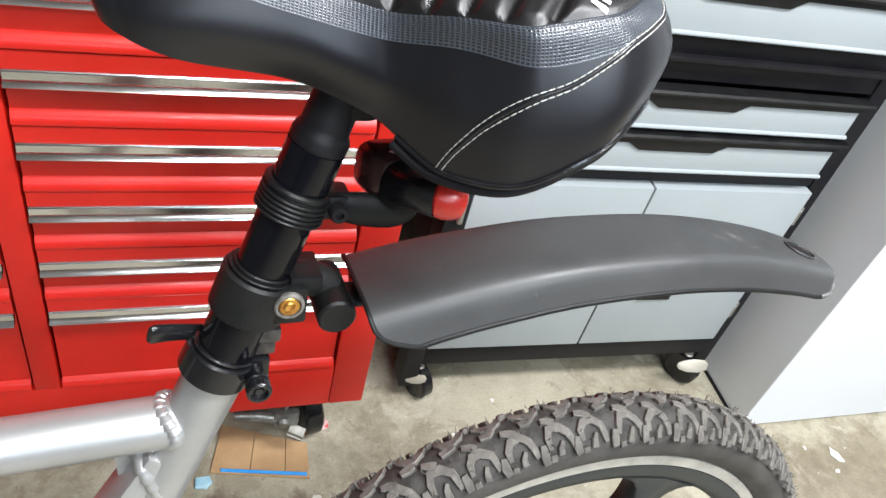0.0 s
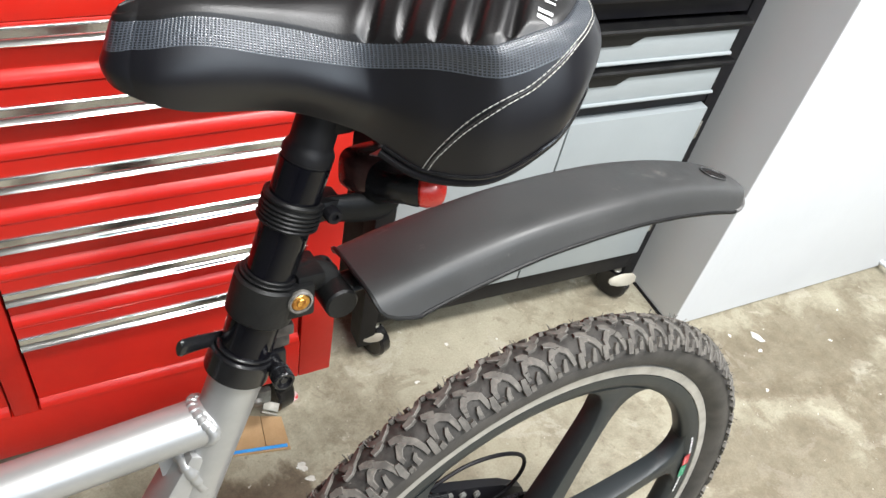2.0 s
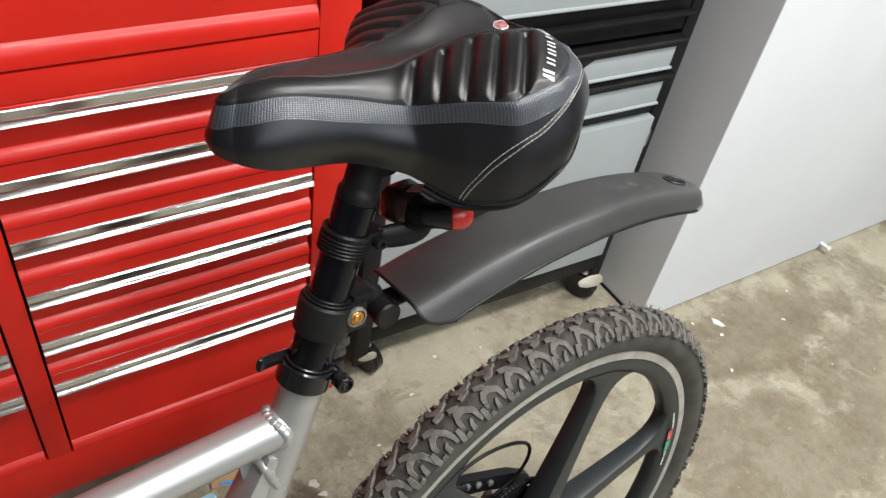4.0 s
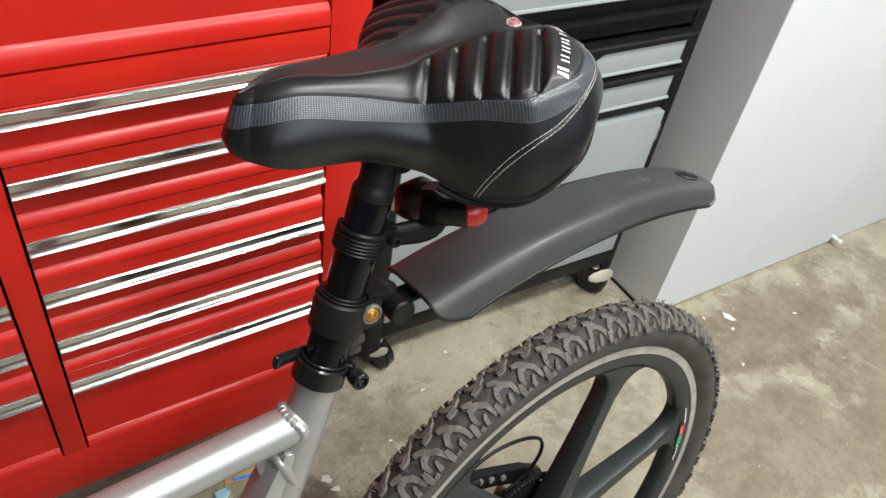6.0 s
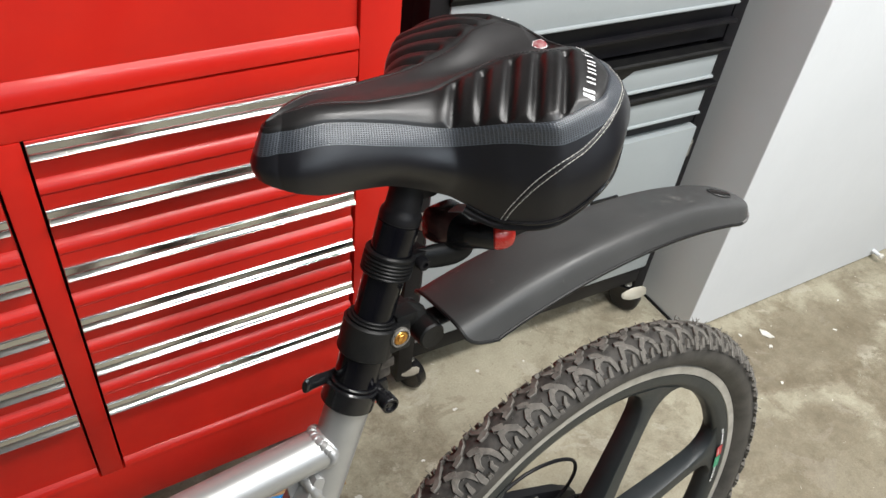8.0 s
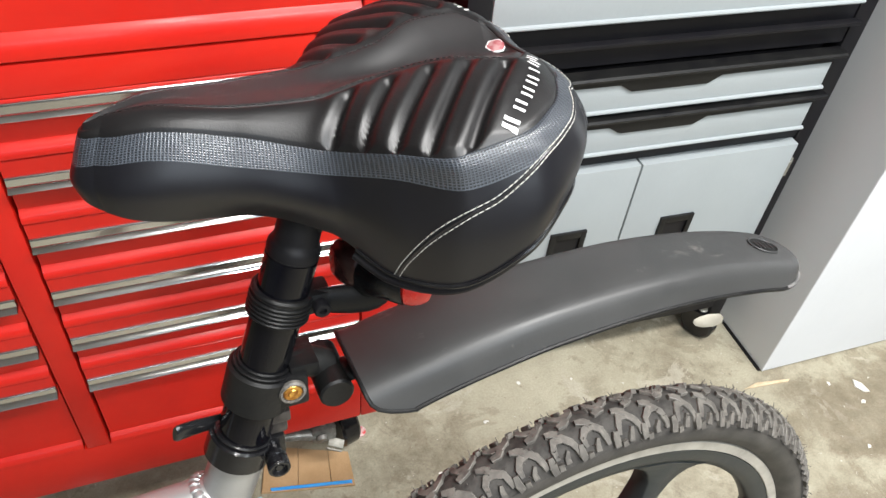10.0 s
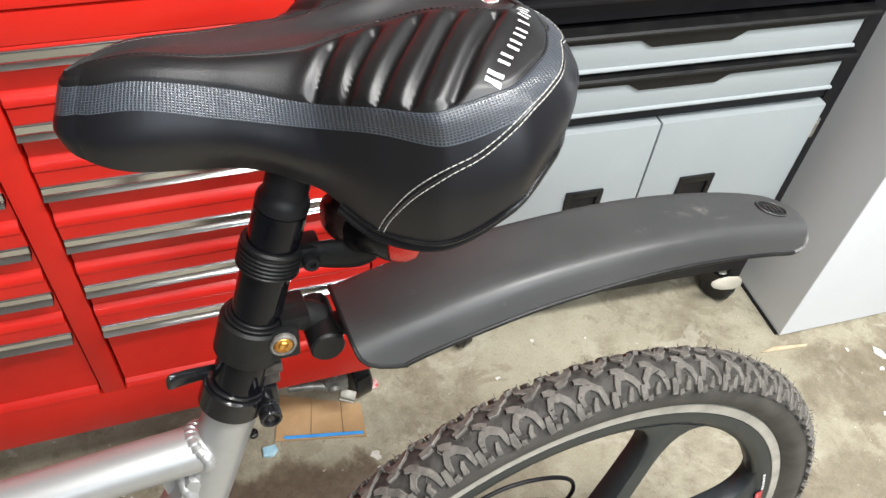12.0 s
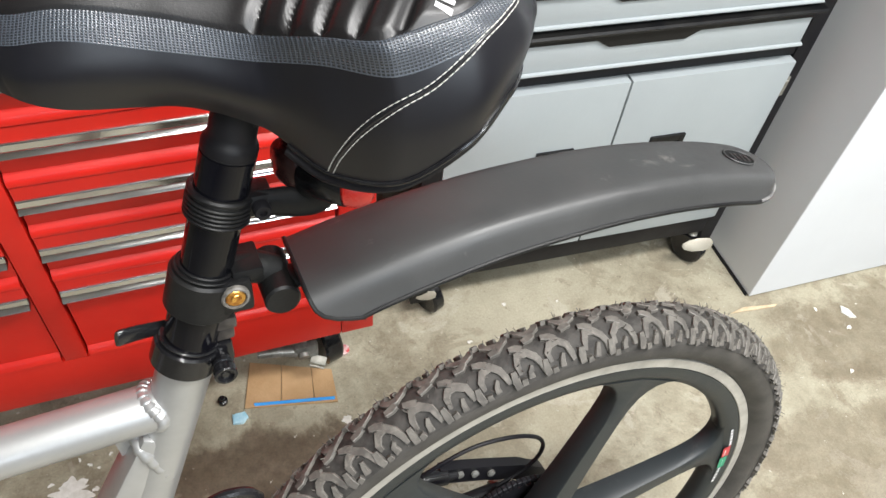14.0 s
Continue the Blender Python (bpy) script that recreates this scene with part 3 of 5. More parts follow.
# -- back wheel --
wheel_part = functools.partial(bike_part, to=WHEEL_SIZE)
TR, TC = 0.0240, 0.3075


def on_tyre(phi, psi, lift):
    """A place on the tyre: phi round the wheel, psi across the crown."""
    r = TC + (TR + lift) * math.cos(psi)
    return Vector((r * math.cos(phi), (TR + lift) * 1.04 * math.sin(psi), r * math.sin(phi)))


bm = bmesh.new()
N_ROUND, cross = 160, [radians(a) for a in (-148, -132, -118, -104, -90, -75, -60, -45, -30, -15, 0, 15, 30, 45, 60, 75, 90, 104, 118, 132, 148)]
grid = [[bm.verts.new(on_tyre(2 * math.pi * i / N_ROUND, psi, 0.0007 if abs(abs(psi) - radians(104)) < 0.01 else 0)) for psi in cross] for i in range(N_ROUND)]
for i in range(N_ROUND):
    a, b = grid[i], grid[(i + 1) % N_ROUND]
    for j in range(len(cross) - 1):
        bm.faces.new((a[j], a[j + 1], b[j + 1], b[j]))
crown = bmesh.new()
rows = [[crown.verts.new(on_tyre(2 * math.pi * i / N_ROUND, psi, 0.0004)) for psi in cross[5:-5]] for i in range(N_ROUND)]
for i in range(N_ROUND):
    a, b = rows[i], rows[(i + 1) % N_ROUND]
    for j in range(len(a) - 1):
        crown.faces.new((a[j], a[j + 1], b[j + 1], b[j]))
wheel = wheel_part("rear_wheel", bm, SIDEWALL, label="knobbly black tyre on a six-spoke dark grey wheel")


def knob(bm, path, width, height, taper=0.88):
    """A tread block: a bent bar along path (phi, psi), standing on the casing, with paler chamfered edges."""
    rows = []
    path = [(phi + random.gauss(0, 0.0014), psi + random.gauss(0, 0.02)) for phi, psi in path]
    tall = height * random.uniform(0.9, 1.06)
    for i, (phi, psi) in enumerate(path):
        p = path[max(i - 1, 0)]
        q = path[min(i + 1, len(path) - 1)]
        d = Vector(((q[0] - p[0]) * TC * 1.07, (q[1] - p[1]) * TR))
        d = d.normalized() if d.length else Vector((1, 0))
        nx, ny = -d.y, d.x
        row = []
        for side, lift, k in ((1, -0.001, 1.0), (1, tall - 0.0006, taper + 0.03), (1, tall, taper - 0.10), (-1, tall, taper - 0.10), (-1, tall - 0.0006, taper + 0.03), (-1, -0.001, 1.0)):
            w = width[i] / 2 * k * side
            row.append(bm.verts.new(on_tyre(phi + nx * w / (TC * 1.07), psi + ny * w / TR, lift)))
        rows.append(row)
    for a, b in zip(rows, rows[1:]):
        for j in range(6):
            f = bm.faces.new((a[j], a[(j + 1) % 6], b[(j + 1) % 6], b[j]))
            # chamfer faces take the paler second material
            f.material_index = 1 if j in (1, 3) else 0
    bm.faces.new(rows[0])
    bm.faces.new(rows[-1][::-1])


tread, hairs = bmesh.new(), bmesh.new()
PITCH = 66
for k in range(PITCH):
    base = 2 * math.pi * k / PITCH
    step = 2 * math.pi / PITCH
    base += random.uniform(-0.05, 0.05) * step
    for s in (-1, 1):
        f0 = base + (0.25 * step if s > 0 else -0.25 * step)
        # horseshoe block, its legs reaching to the shoulder
        knob(tread, [(f0 - 0.40 * step, s * 1.02), (f0 - 0.37 * step, s * 0.78), (f0 - 0.27 * step, s * 0.50), (f0 - 0.06 * step, s * 0.31), (f0 + 0.16 * step, s * 0.36), (f0 + 0.29 * step, s * 0.58), (f0 + 0.27 * step, s * 0.86)],
             [0.0046, 0.0060, 0.0068, 0.0076, 0.0070, 0.0062, 0.0042], 0.0033)
        # link from its crown to the middle of the tread
        knob(tread, [(f0 - 0.04 * step, s * 0.20), (f0 + 0.10 * step, s * 0.10), (f0 + 0.30 * step, s * 0.04)], [0.0070, 0.0066, 0.0044], 0.0037)
        # wedge between the legs
        knob(tread, [(f0 - 0.10 * step, s * 0.72), (f0 - 0.04 * step, s * 0.90), (f0 - 0.03 * step, s * 1.12)], [0.0030, 0.0052, 0.0066], 0.0036)
        # shoulder block between two horseshoes
        knob(tread, [(f0 + 0.47 * step, s * 0.70), (f0 + 0.46 * step, s * 0.96), (f0 + 0.43 * step, s * 1.20)], [0.0050, 0.0076, 0.0068], 0.0046)
        knob(tread, [(f0 + 0.24 * step, s * 1.04), (f0 + 0.22 * step, s * 1.22)], [0.0054, 0.0064], 0.0042)
        for j in range(4):
            phi, psi = f0 + random.uniform(-0.4, 0.4) * step, s * random.uniform(0.1, 1.15)
            p, q = on_tyre(phi, psi, 0.003), on_tyre(phi + random.uniform(-0.006, 0.006), psi + random.uniform(-0.1, 0.1), random.uniform(0.0055, 0.0085))
            sweep([p, q], [0.00045, 0.0003], hairs, 4)
# casing between the knobs, darker than the knobs themselves
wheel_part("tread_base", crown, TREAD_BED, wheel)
wheel_part("tread", tread, RUBBER, wheel, "dusty worn tyre knobs", sharp=28).data.materials.append(PALE_RUBBER)
tagged(wheel_part("tread_fuzz", hairs, RUBBER, wheel), kind="stuff")


def wheel_ring(profile, bm=None, seg=128):
    """A ring about the axle: closed profile of (radius, y)."""
    own = bm or bmesh.new()
    rings = [[own.verts.new((r * math.cos(2 * math.pi * i / seg), y, r * math.sin(2 * math.pi * i / seg))) for i in range(seg)] for r, y in profile]
    for a, b in zip(rings, rings[1:] + rings[:1]):
        for i in range(seg):
            own.faces.new((a[i], a[(i + 1) % seg], b[(i + 1) % seg], b[i]))
    return own


for s in (-1, 1):
    wheel_part("brake_track", wheel_ring([(0.2868, s * 0.0120), (0.2868, s * 0.0142), (0.2862, s * 0.0148), (0.2766, s * 0.0148), (0.2758, s * 0.0142), (0.2758, s * 0.0120)]), RIM, wheel, "worn bare aluminium brake track")
wheel_part("rim", wheel_ring([(0.2860, -0.0118), (0.2755, -0.0120), (0.2748, -0.0140), (0.2640, -0.0138), (0.2560, -0.0105), (0.2535, -0.0060), (0.2535, 0.0060), (0.2560, 0.0105), (0.2640, 0.0138), (0.2748, 0.0140), (0.2755, 0.0120), (0.2860, 0.0118)]), MAG, wheel, sharp=50)
SPOKE = [(0.030, 0.0250, 0.016), (0.050, 0.0205, 0.0150), (0.080, 0.0175, 0.0138), (0.120, 0.0155, 0.0125), (0.160, 0.0142, 0.0115), (0.195, 0.0140, 0.0108), (0.215, 0.0155, 0.0105),
         (0.230, 0.0190, 0.0103), (0.241, 0.0255, 0.0102), (0.249, 0.0345, 0.0102), (0.254, 0.0450, 0.0102), (0.2575, 0.0580, 0.0104)]


def spoke(angle):
    """A flat moulded spoke with rounded edges, flaring into hub and rim."""
    bm = bmesh.new()
    rows = []
    c, s = math.cos(angle), math.sin(angle)
    for r, w, d in SPOKE:
        w, d = w * (0.78 if r < 0.22 else 0.78 + 0.22 * (r - 0.22) / 0.0375), d * 1.15
        row = []
        for k in range(12):
            a = 2 * math.pi * k / 12
            t = w * math.copysign(abs(math.cos(a)) ** 0.2, math.cos(a))
            y = d * math.copysign(abs(math.sin(a)) ** 0.25, math.sin(a))
            rr = math.sqrt(max(r * r - t * t, 0)) if r > 0.2 else r
            row.append(bm.verts.new((rr * c - t * s, y, rr * s + t * c)))
        rows.append(row)
    for a, b in zip(rows, rows[1:]):
        for k in range(12):
            bm.faces.new((a[k], a[(k + 1) % 12], b[(k + 1) % 12], b[k]))
    bm.faces.new(rows[0][::-1])
    bm.faces.new(rows[-1])
    return bm


for k in range(6):
    wheel_part("spoke", spoke(radians(8.0 + 60 * k)), MAG, wheel, sharp=50)
wheel_part("hub", turned([(0, 0.010), (0, 0.018), (0.004, 0.021), (0.02, 0.021), (0.025, 0.034), (0.065, 0.034), (0.07, 0.021), (0.086, 0.021), (0.09, 0.018), (0.09, 0.010)], (0, -0.045, 0), (0, 1, 0)), MAG, wheel)
for i, r in enumerate((0.058, 0.052, 0.046, 0.040, 0.034, 0.029)):
    bm = bmesh.new()
    teeth = 2 * round(r * 2 * math.pi / 0.0127)
    rim_pts = [(r * (1.0 if j % 2 else 0.92), 2 * math.pi * j / teeth) for j in range(teeth)]
    for y in (0.026 + 0.005 * i, 0.0278 + 0.005 * i):
        ring = [bm.verts.new((q * math.cos(a), y, q * math.sin(a))) for q, a in rim_pts]
        bm.faces.new(ring)
    bm.verts.ensure_lookup_table()
    for j in range(teeth):
        bm.faces.new((bm.verts[j], bm.verts[(j + 1) % teeth], bm.verts[teeth + (j + 1) % teeth], bm.verts[teeth + j]))
    wheel_part("sprocket", bm, BLACK_PAINT, wheel, "dark greasy sprocket", smooth=False)
# maker's marks on the near rim face, as plain bars
def rim_mark(a0, a1, r0, r1, mat):
    bm = bmesh.new()
    lo, hi = [], []
    for i in range(7):
        a = radians(a0 + (a1 - a0) * i / 6)
        lo.append(bm.verts.new((r0 * math.cos(a), -0.0145, r0 * math.sin(a))))
        hi.append(bm.verts.new((r1 * math.cos(a), -0.0145, r1 * math.sin(a))))
    for i in range(6):
        bm.faces.new((lo[i], lo[i + 1], hi[i + 1], hi[i]))
    wheel_part("rim_mark", bm, mat, wheel, smooth=False)


rim_mark(5.0, 9.4, 0.2570, 0.2670, RED_INK)
rim_mark(0.0, 4.7, 0.2560, 0.2660, GREEN_INK)
rim_mark(5.6, 8.2, 0.2600, 0.2618, WHITE_INK)
rim_mark(1.2, 3.6, 0.2605, 0.2620, WHITE_INK)
for a in (-6.6, -5.2, -3.8, -2.4, -1.1):
    rim_mark(a, a + 0.8, 0.2590, 0.2630, WHITE_INK)
for a in (9.8, 11.0, 12.4, 13.6, 15.0, 16.4):
    rim_mark(a, a + 0.9, 0.2640, 0.2672, WHITE_INK)

# -- frame --
P0 = Vector((-0.2528, -0.0036, 0.558))


def axis(h):
    """The centre line of seat tube and post at height h."""
    return Vector((P0.x + 0.297 * (h - P0.z), P0.y, h))


def low_axis(h):
    """The seat tube's own centre line, a little more raked than the post's."""
    return axis(0.432) + Vector((0.365 * (h - 0.432) + 0.0004, 0, h - 0.432))


seat_tube = bike_part("seat_tube", sweep([low_axis(-0.02), low_axis(0.20), low_axis(0.4165)], 0.0171, None, 36), SILVER, label="silver seat tube")
TT0, TT1 = Vector((-0.308, -0.004, 0.381)), Vector((-0.62, -0.004, 0.366))
bike_part("top_tube", sweep([TT0, TT0.lerp(TT1, 0.5), TT1], 0.0158, None, 40), SILVER, label="silver top tube")
LT0, LT1 = Vector((-0.3250, -0.004, 0.3605)), Vector((-0.4350, -0.004, 0.1620))
strut = block((-0.0096, -0.0138, 0), (0.0096, 0.0138, (LT1 - LT0).length), 0.0032)
strut.transform(Matrix.Translation(LT0) @ Matrix.Rotation(math.pi + math.atan2(LT0.x - LT1.x, LT0.z - LT1.z), 4, "Y"))
bike_part("lower_strut", strut, SILVER, label="silver boxed lower strut", sharp=25)


def weld(path, thick, scales):
    """A bead of overlapping weld scales along a path."""
    pts = smooth_path(path, scales * 6)
    return bike_part("weld", sweep(pts, [thick * (0.80 + 0.20 * (i % 6) / 5) for i in range(len(pts))], None, 12), SILVER, sharp=60)


joint, along = low_axis(0.3815), (TT1 - TT0).normalized()
rise = Vector((-along.z, 0, along.x)) * -1
ring = []
for i in range(25):
    a = 2 * math.pi * i / 24
    y, z = 0.0142 * math.cos(a), 0.0126 * math.sin(a)
    ring.append(joint + Vector((0, y, 0)) + rise * z + along * (math.sqrt(0.0171 ** 2 - y * y) + 0.0006))
weld(ring, 0.0047, 24)
weld([(-0.3390, -0.002, 0.3580), (-0.3365, -0.0145, 0.3540), (-0.3320, -0.0165, 0.3420), (-0.3270, -0.0165, 0.3290), (-0.3235, -0.0140, 0.3190), (-0.3220, -0.004, 0.3130)], 0.0048, 9)
gus = plate([(-0.352, 0.358), (-0.338, 0.358), (-0.343, 0.342), (-0.350, 0.338)], 0.006, lambda u, v, w: (u, w - 0.003, v), None, 0.001)
bike_part("gusset", gus, SILVER)
for s in (-1, 1):
    wheel_part("chain_stay", sweep(smooth_path([(-0.36, s * 0.030, 0.03), (-0.25, s * 0.040, 0.022), (-0.12, s * 0.055, 0.01), (0.0, s * 0.062, 0.0)], 14), 0.010, None, 16), BLACK_PAINT, label="black chain stay")
wheel_part("bottom_bracket", turned([(0, 0.018), (0.002, 0.021), (0.068, 0.021), (0.07, 0.018)], (-0.385, -0.035, 0.02), (-0.385, 1, 0.02)), SILVER)
wheel_part("axle", turned([(0, 0.007), (0.002, 0.009), (0.012, 0.009), (0.013, 0.005), (0.14, 0.005), (0.141, 0.009), (0.15, 0.009)], (0, -0.075, 0), (0, 1, 0), seg=16), STEEL)
# front changer band and chain guide
bm = ring_band(0.0174, 0.0205, low_axis(0.222), axis(0.3), 0.014)
sweep(smooth_path([(-0.325, 0.004, 0.232), (-0.310, 0.002, 0.243), (-0.293, 0.002, 0.2485), (-0.276, 0.002, 0.243), (-0.268, 0.004, 0.228)], 16), 0.0045, bm, 10)
sweep(smooth_path([(-0.300, 0.004, 0.226), (-0.285, 0.004, 0.236), (-0.272, 0.004, 0.234)], 10), 0.0032, bm, 8)
bike_part("front_changer", bm, BLACK_PLASTIC)
wheel_part("rear_changer_cable", sweep(smooth_path([(-0.122, 0.045, 0.100), (-0.096, 0.045, 0.1185), (-0.048, 0.045, 0.133), (-0.001, 0.045, 0.1260), (0.0325, 0.046, 0.105), (0.041, 0.048, 0.075), (0.025, 0.050, 0.0455), (-0.010, 0.052, 0.028)], 44), 0.0024, None, 8), BLACK_PAINT, label="black looped gear cable")
bm = sweep([(-0.128, 0.050, 0.104), (-0.118, 0.050, 0.101), (-0.075, 0.050, 0.089)], [0.0085, 0.0092, 0.0085], None, 16)
sweep([(-0.075, 0.050, 0.089), (-0.062, 0.050, 0.085)], 0.0045, bm, 10)
wheel_part("cable_stop", bm, BLACK_PLASTIC)
bm = bmesh.new()
for i in range(24):
    a = radians(135 - 5.2 * i)
    c = Vector((0.0635 * math.cos(a), 0.0275, 0.0635 * math.sin(a)))
    turn = Matrix.Translation(c) @ Matrix.Rotation(-a + math.pi / 2, 4, "Y")
    link = block((-0.0030, -0.0032, -0.0040), (0.0030, 0.0032, 0.0040), 0.0011, None, 1)
    link.transform(turn)
    joined(link, bm)
wheel_part("chain", bm, BLACK_PAINT, label="dark greasy chain")
bm = plate([(-0.080, 0.100), (-0.052, 0.088), (-0.015, 0.070), (0.020, 0.052), (0.050, 0.030), (0.060, 0.008), (0.040, 0.004), (0.010, 0.030), (-0.030, 0.052), (-0.080, 0.075)], 0.012, lambda u, v, w: (u, 0.052 + w, v), None, 0.003)
wheel_part("rear_changer", bm, BLACK_PAINT)
for x, z in ((-0.058, 0.082), (-0.040, 0.073), (-0.020, 0.063)):
    wheel_part("bolt", turned([(0, 0.0045), (0.003, 0.0045), (0.004, 0.003), (0.004, 0)], (x, 0.0515, z), (x, -1, z), seg=12), DULL_ZINC)

# -- seat post and clamps --
bike_part("seat_post", sweep([axis(0.412), axis(0.45), axis(0.5600)], 0.0149, None, 48), POST, label="glossy black seat post")
neck = turned([(0, 0.0144), (0.0008, 0.0144), (0.0012, 0.0149), (0.0055, 0.0150), (0.0072, 0.0145), (0.0085, 0.0138), (0.0095, 0.0129), (0.012, 0.0125), (0.052, 0.0122)], axis(0.5602), axis(0.7), seg=48)
bike_part("post_neck", neck, BLACK_PAINT)
bike_part("sleeve", sweep([axis(0.425) - Vector((0.0010, 0, 0)), axis(0.445) - Vector((0.0004, 0, 0)), axis(0.460)], 0.0168, None, 40), POST)
head = block((-0.262, -0.018, 0.600), (-0.222, 0.018, 0.618), 0.004)
block((-0.252, -0.015, 0.577), (-0.226, 0.014, 0.606), 0.005, head)
for s in (-1, 1):
    sweep(smooth_path([(-0.315, s * 0.008, 0.622), (-0.29, s * 0.014, 0.612), (-0.25, s * 0.020, 0.607), (-0.20, s * 0.026, 0.607), (-0.15, s * 0.034, 0.618)], 16), 0.0036, head, 10)
bike_part("saddle_clamp", head, BLACK_PAINT)
PINCH = Vector((-0.0022, 0, 0))
collar = ring_band(0.0152, 0.0207, low_axis(0.4160) + PINCH, low_axis(0.5) + PINCH, 0.0180, lip=0.0013)
ring_band(0.0151, 0.0186, low_axis(0.4335) + PINCH, low_axis(0.5) + PINCH, 0.0022, collar)
seat_clamp = bike_part("seat_clamp", collar, BLACK_PLASTIC, label="black quick-release seat collar")
lever = sweep(smooth_path([(-0.300, 0.008, 0.436), (-0.310, 0.004, 0.440), (-0.321, 0.000, 0.444), (-0.331, -0.004, 0.447)], 14), [0.0045] + [0.0048 + 0.0001 * i for i in range(12)] + [0.005], None, 14, flat=(0, 0, 1))
bike_part("lever", lever, BLACK_PLASTIC, seat_clamp)
ear = block((-0.284, -0.016, 0.415), (-0.268, 0.010, 0.433), 0.003)
sweep([(-0.2765, 0.016, 0.423), (-0.2765, -0.022, 0.423)], 0.0052, ear, 16)
bike_part("clamp_ear", ear, BLACK_PLASTIC, seat_clamp)
cam_bits = block((-0.280, -0.015, 0.4345), (-0.2655, 0.006, 0.4445), 0.0025)
block((-0.278, -0.017, 0.4450), (-0.2635, 0.004, 0.4540), 0.0022, cam_bits)
bike_part("cam_block", cam_bits, GREASE, seat_clamp, "greasy worn cam blocks")
bike_part("nut", turned([(0, 0.0050), (0.0005, 0.0068), (0.003, 0.0068), (0.0034, 0.0061), (0.0044, 0.0061), (0.0048, 0.0070), (0.0100, 0.0070), (0.0110, 0.0062), (0.0110, 0.0050), (0.0085, 0.0046), (0.0085, 0.0030), (0.0095, 0.0022), (0.0095, 0)], (-0.2765, -0.0222, 0.423), (-0.2765, -1, 0.423), seg=28), BLACK_PLASTIC, seat_clamp, "black hollow-ended nut")

# -- ribbed light bracket and tail light --
band = ring_band(0.0151, 0.0172, axis(0.5228), axis(0.7), 0.0138)
tail_light = bike_part("tail_light", band, DULL_PLASTIC, label="black ribbed bracket and tail light with red lens")
bike_part("band_lip", ring_band(0.0151, 0.0181, axis(0.5355), axis(0.7), 0.0038, None, lip=0.0012), DULL_PLASTIC, tail_light)
for i in range(5):
    bike_part("rib", ring_band(0.0170, 0.0184, axis(0.5224 + 0.0026 * i), axis(0.7), 0.0018, None, lip=0.0006), DULL_PLASTIC, tail_light)
arm = block((-0.250, -0.014, 0.522), (-0.233, 0.004, 0.536), 0.003)
sweep(smooth_path([(-0.246, -0.008, 0.529), (-0.230, -0.012, 0.528), (-0.214, -0.018, 0.530), (-0.205, -0.022, 0.538)], 12), [0.0065, 0.0075, 0.0085, 0.0092, 0.0098, 0.010, 0.010, 0.010, 0.0098, 0.0092, 0.008, 0.006], arm, 14, flat=(0, 0, 1))
bike_part("arm", arm, DULL_PLASTIC, tail_light)
bike_part("bolt", turned([(0, 0.003), (0.0, 0.0050), (0.009, 0.0050), (0.0105, 0.0042), (0.0105, 0.0022), (0.008, 0.0022), (0.008, 0)], (-0.2408, -0.010, 0.5286), (-0.2408, -1, 0.5286), seg=18), BLACK_PAINT, tail_light)
LIGHT = smooth_path([(-0.2115, 0.0030, 0.5425), (-0.2100, -0.0100, 0.5435), (-0.2085, -0.0240, 0.5465), (-0.2070, -0.0360, 0.5510), (-0.2005, -0.0450, 0.5535), (-0.1880, -0.0475, 0.5520)], 101)


def light_shell(stations, power=0.75, seg=36, rise=0.0, slide=0.0):
    """A boxy rounded shell lofted along the light: stations of (way in percent, half width, half height)."""
    bm = bmesh.new()
    rings = []
    for k, w, h in stations:
        p, t = LIGHT[k] + Vector((slide, 0, rise)), (LIGHT[min(k + 4, 100)] - LIGHT[max(k - 4, 0)]).normalized()
        side = t.cross(Vector((0, 0, 1))).normalized()
        up = side.cross(t)
        ring = []
        for j in range(seg):
            u, v = math.cos(2 * math.pi * j / seg), math.sin(2 * math.pi * j / seg)
            ring.append(bm.verts.new(p + side * w * math.copysign(abs(u) ** power, u) + up * h * math.copysign(abs(v) ** power, v)))
        rings.append(ring)
    for r, q in zip(rings, rings[1:]):
        for j in range(seg):
            bm.faces.new((r[j], r[(j + 1) % seg], q[(j + 1) % seg], q[j]))
    bm.faces.new(rings[0][::-1])
    bm.faces.new(rings[-1])
    return bm


bike_part("reflector", light_shell([(0, 0.0140, 0.0112), (1, 0.0154, 0.0128), (3, 0.0160, 0.0134), (14, 0.0160, 0.0134), (22, 0.0148, 0.0126), (28, 0.0124, 0.0108), (32, 0.0095, 0.0085)], 0.55, rise=0.0050, slide=-0.0032), DARK_LENS, tail_light, "dark red see-through cover over the light")
bike_part("body", light_shell([(4, 0.0098, 0.0086), (5, 0.0115, 0.0102), (14, 0.0126, 0.0122), (24, 0.0136, 0.0134), (34, 0.0134, 0.0132), (42, 0.0119, 0.0113), (50, 0.0108, 0.0103), (58, 0.0097, 0.0094), (66, 0.0093, 0.0092), (72, 0.0096, 0.0097), (78, 0.0099, 0.0101)], 0.82, rise=0.0005), BLACK_PLASTIC, tail_light, "glossy black light body")
bike_part("lens", light_shell([(78, 0.0090, 0.0091), (79, 0.0098, 0.0100), (84, 0.0104, 0.0105), (90, 0.0098, 0.0099), (95, 0.0084, 0.0086), (98, 0.0060, 0.006), (100, 0.003, 0.003)], 0.9, rise=0.0005), LENS, tail_light, "scuffed red lens")
sticker = block((-0.0075, -0.0085, 0.0), (0.0075, 0.0085, 0.0006), 0.0002, None, 1)
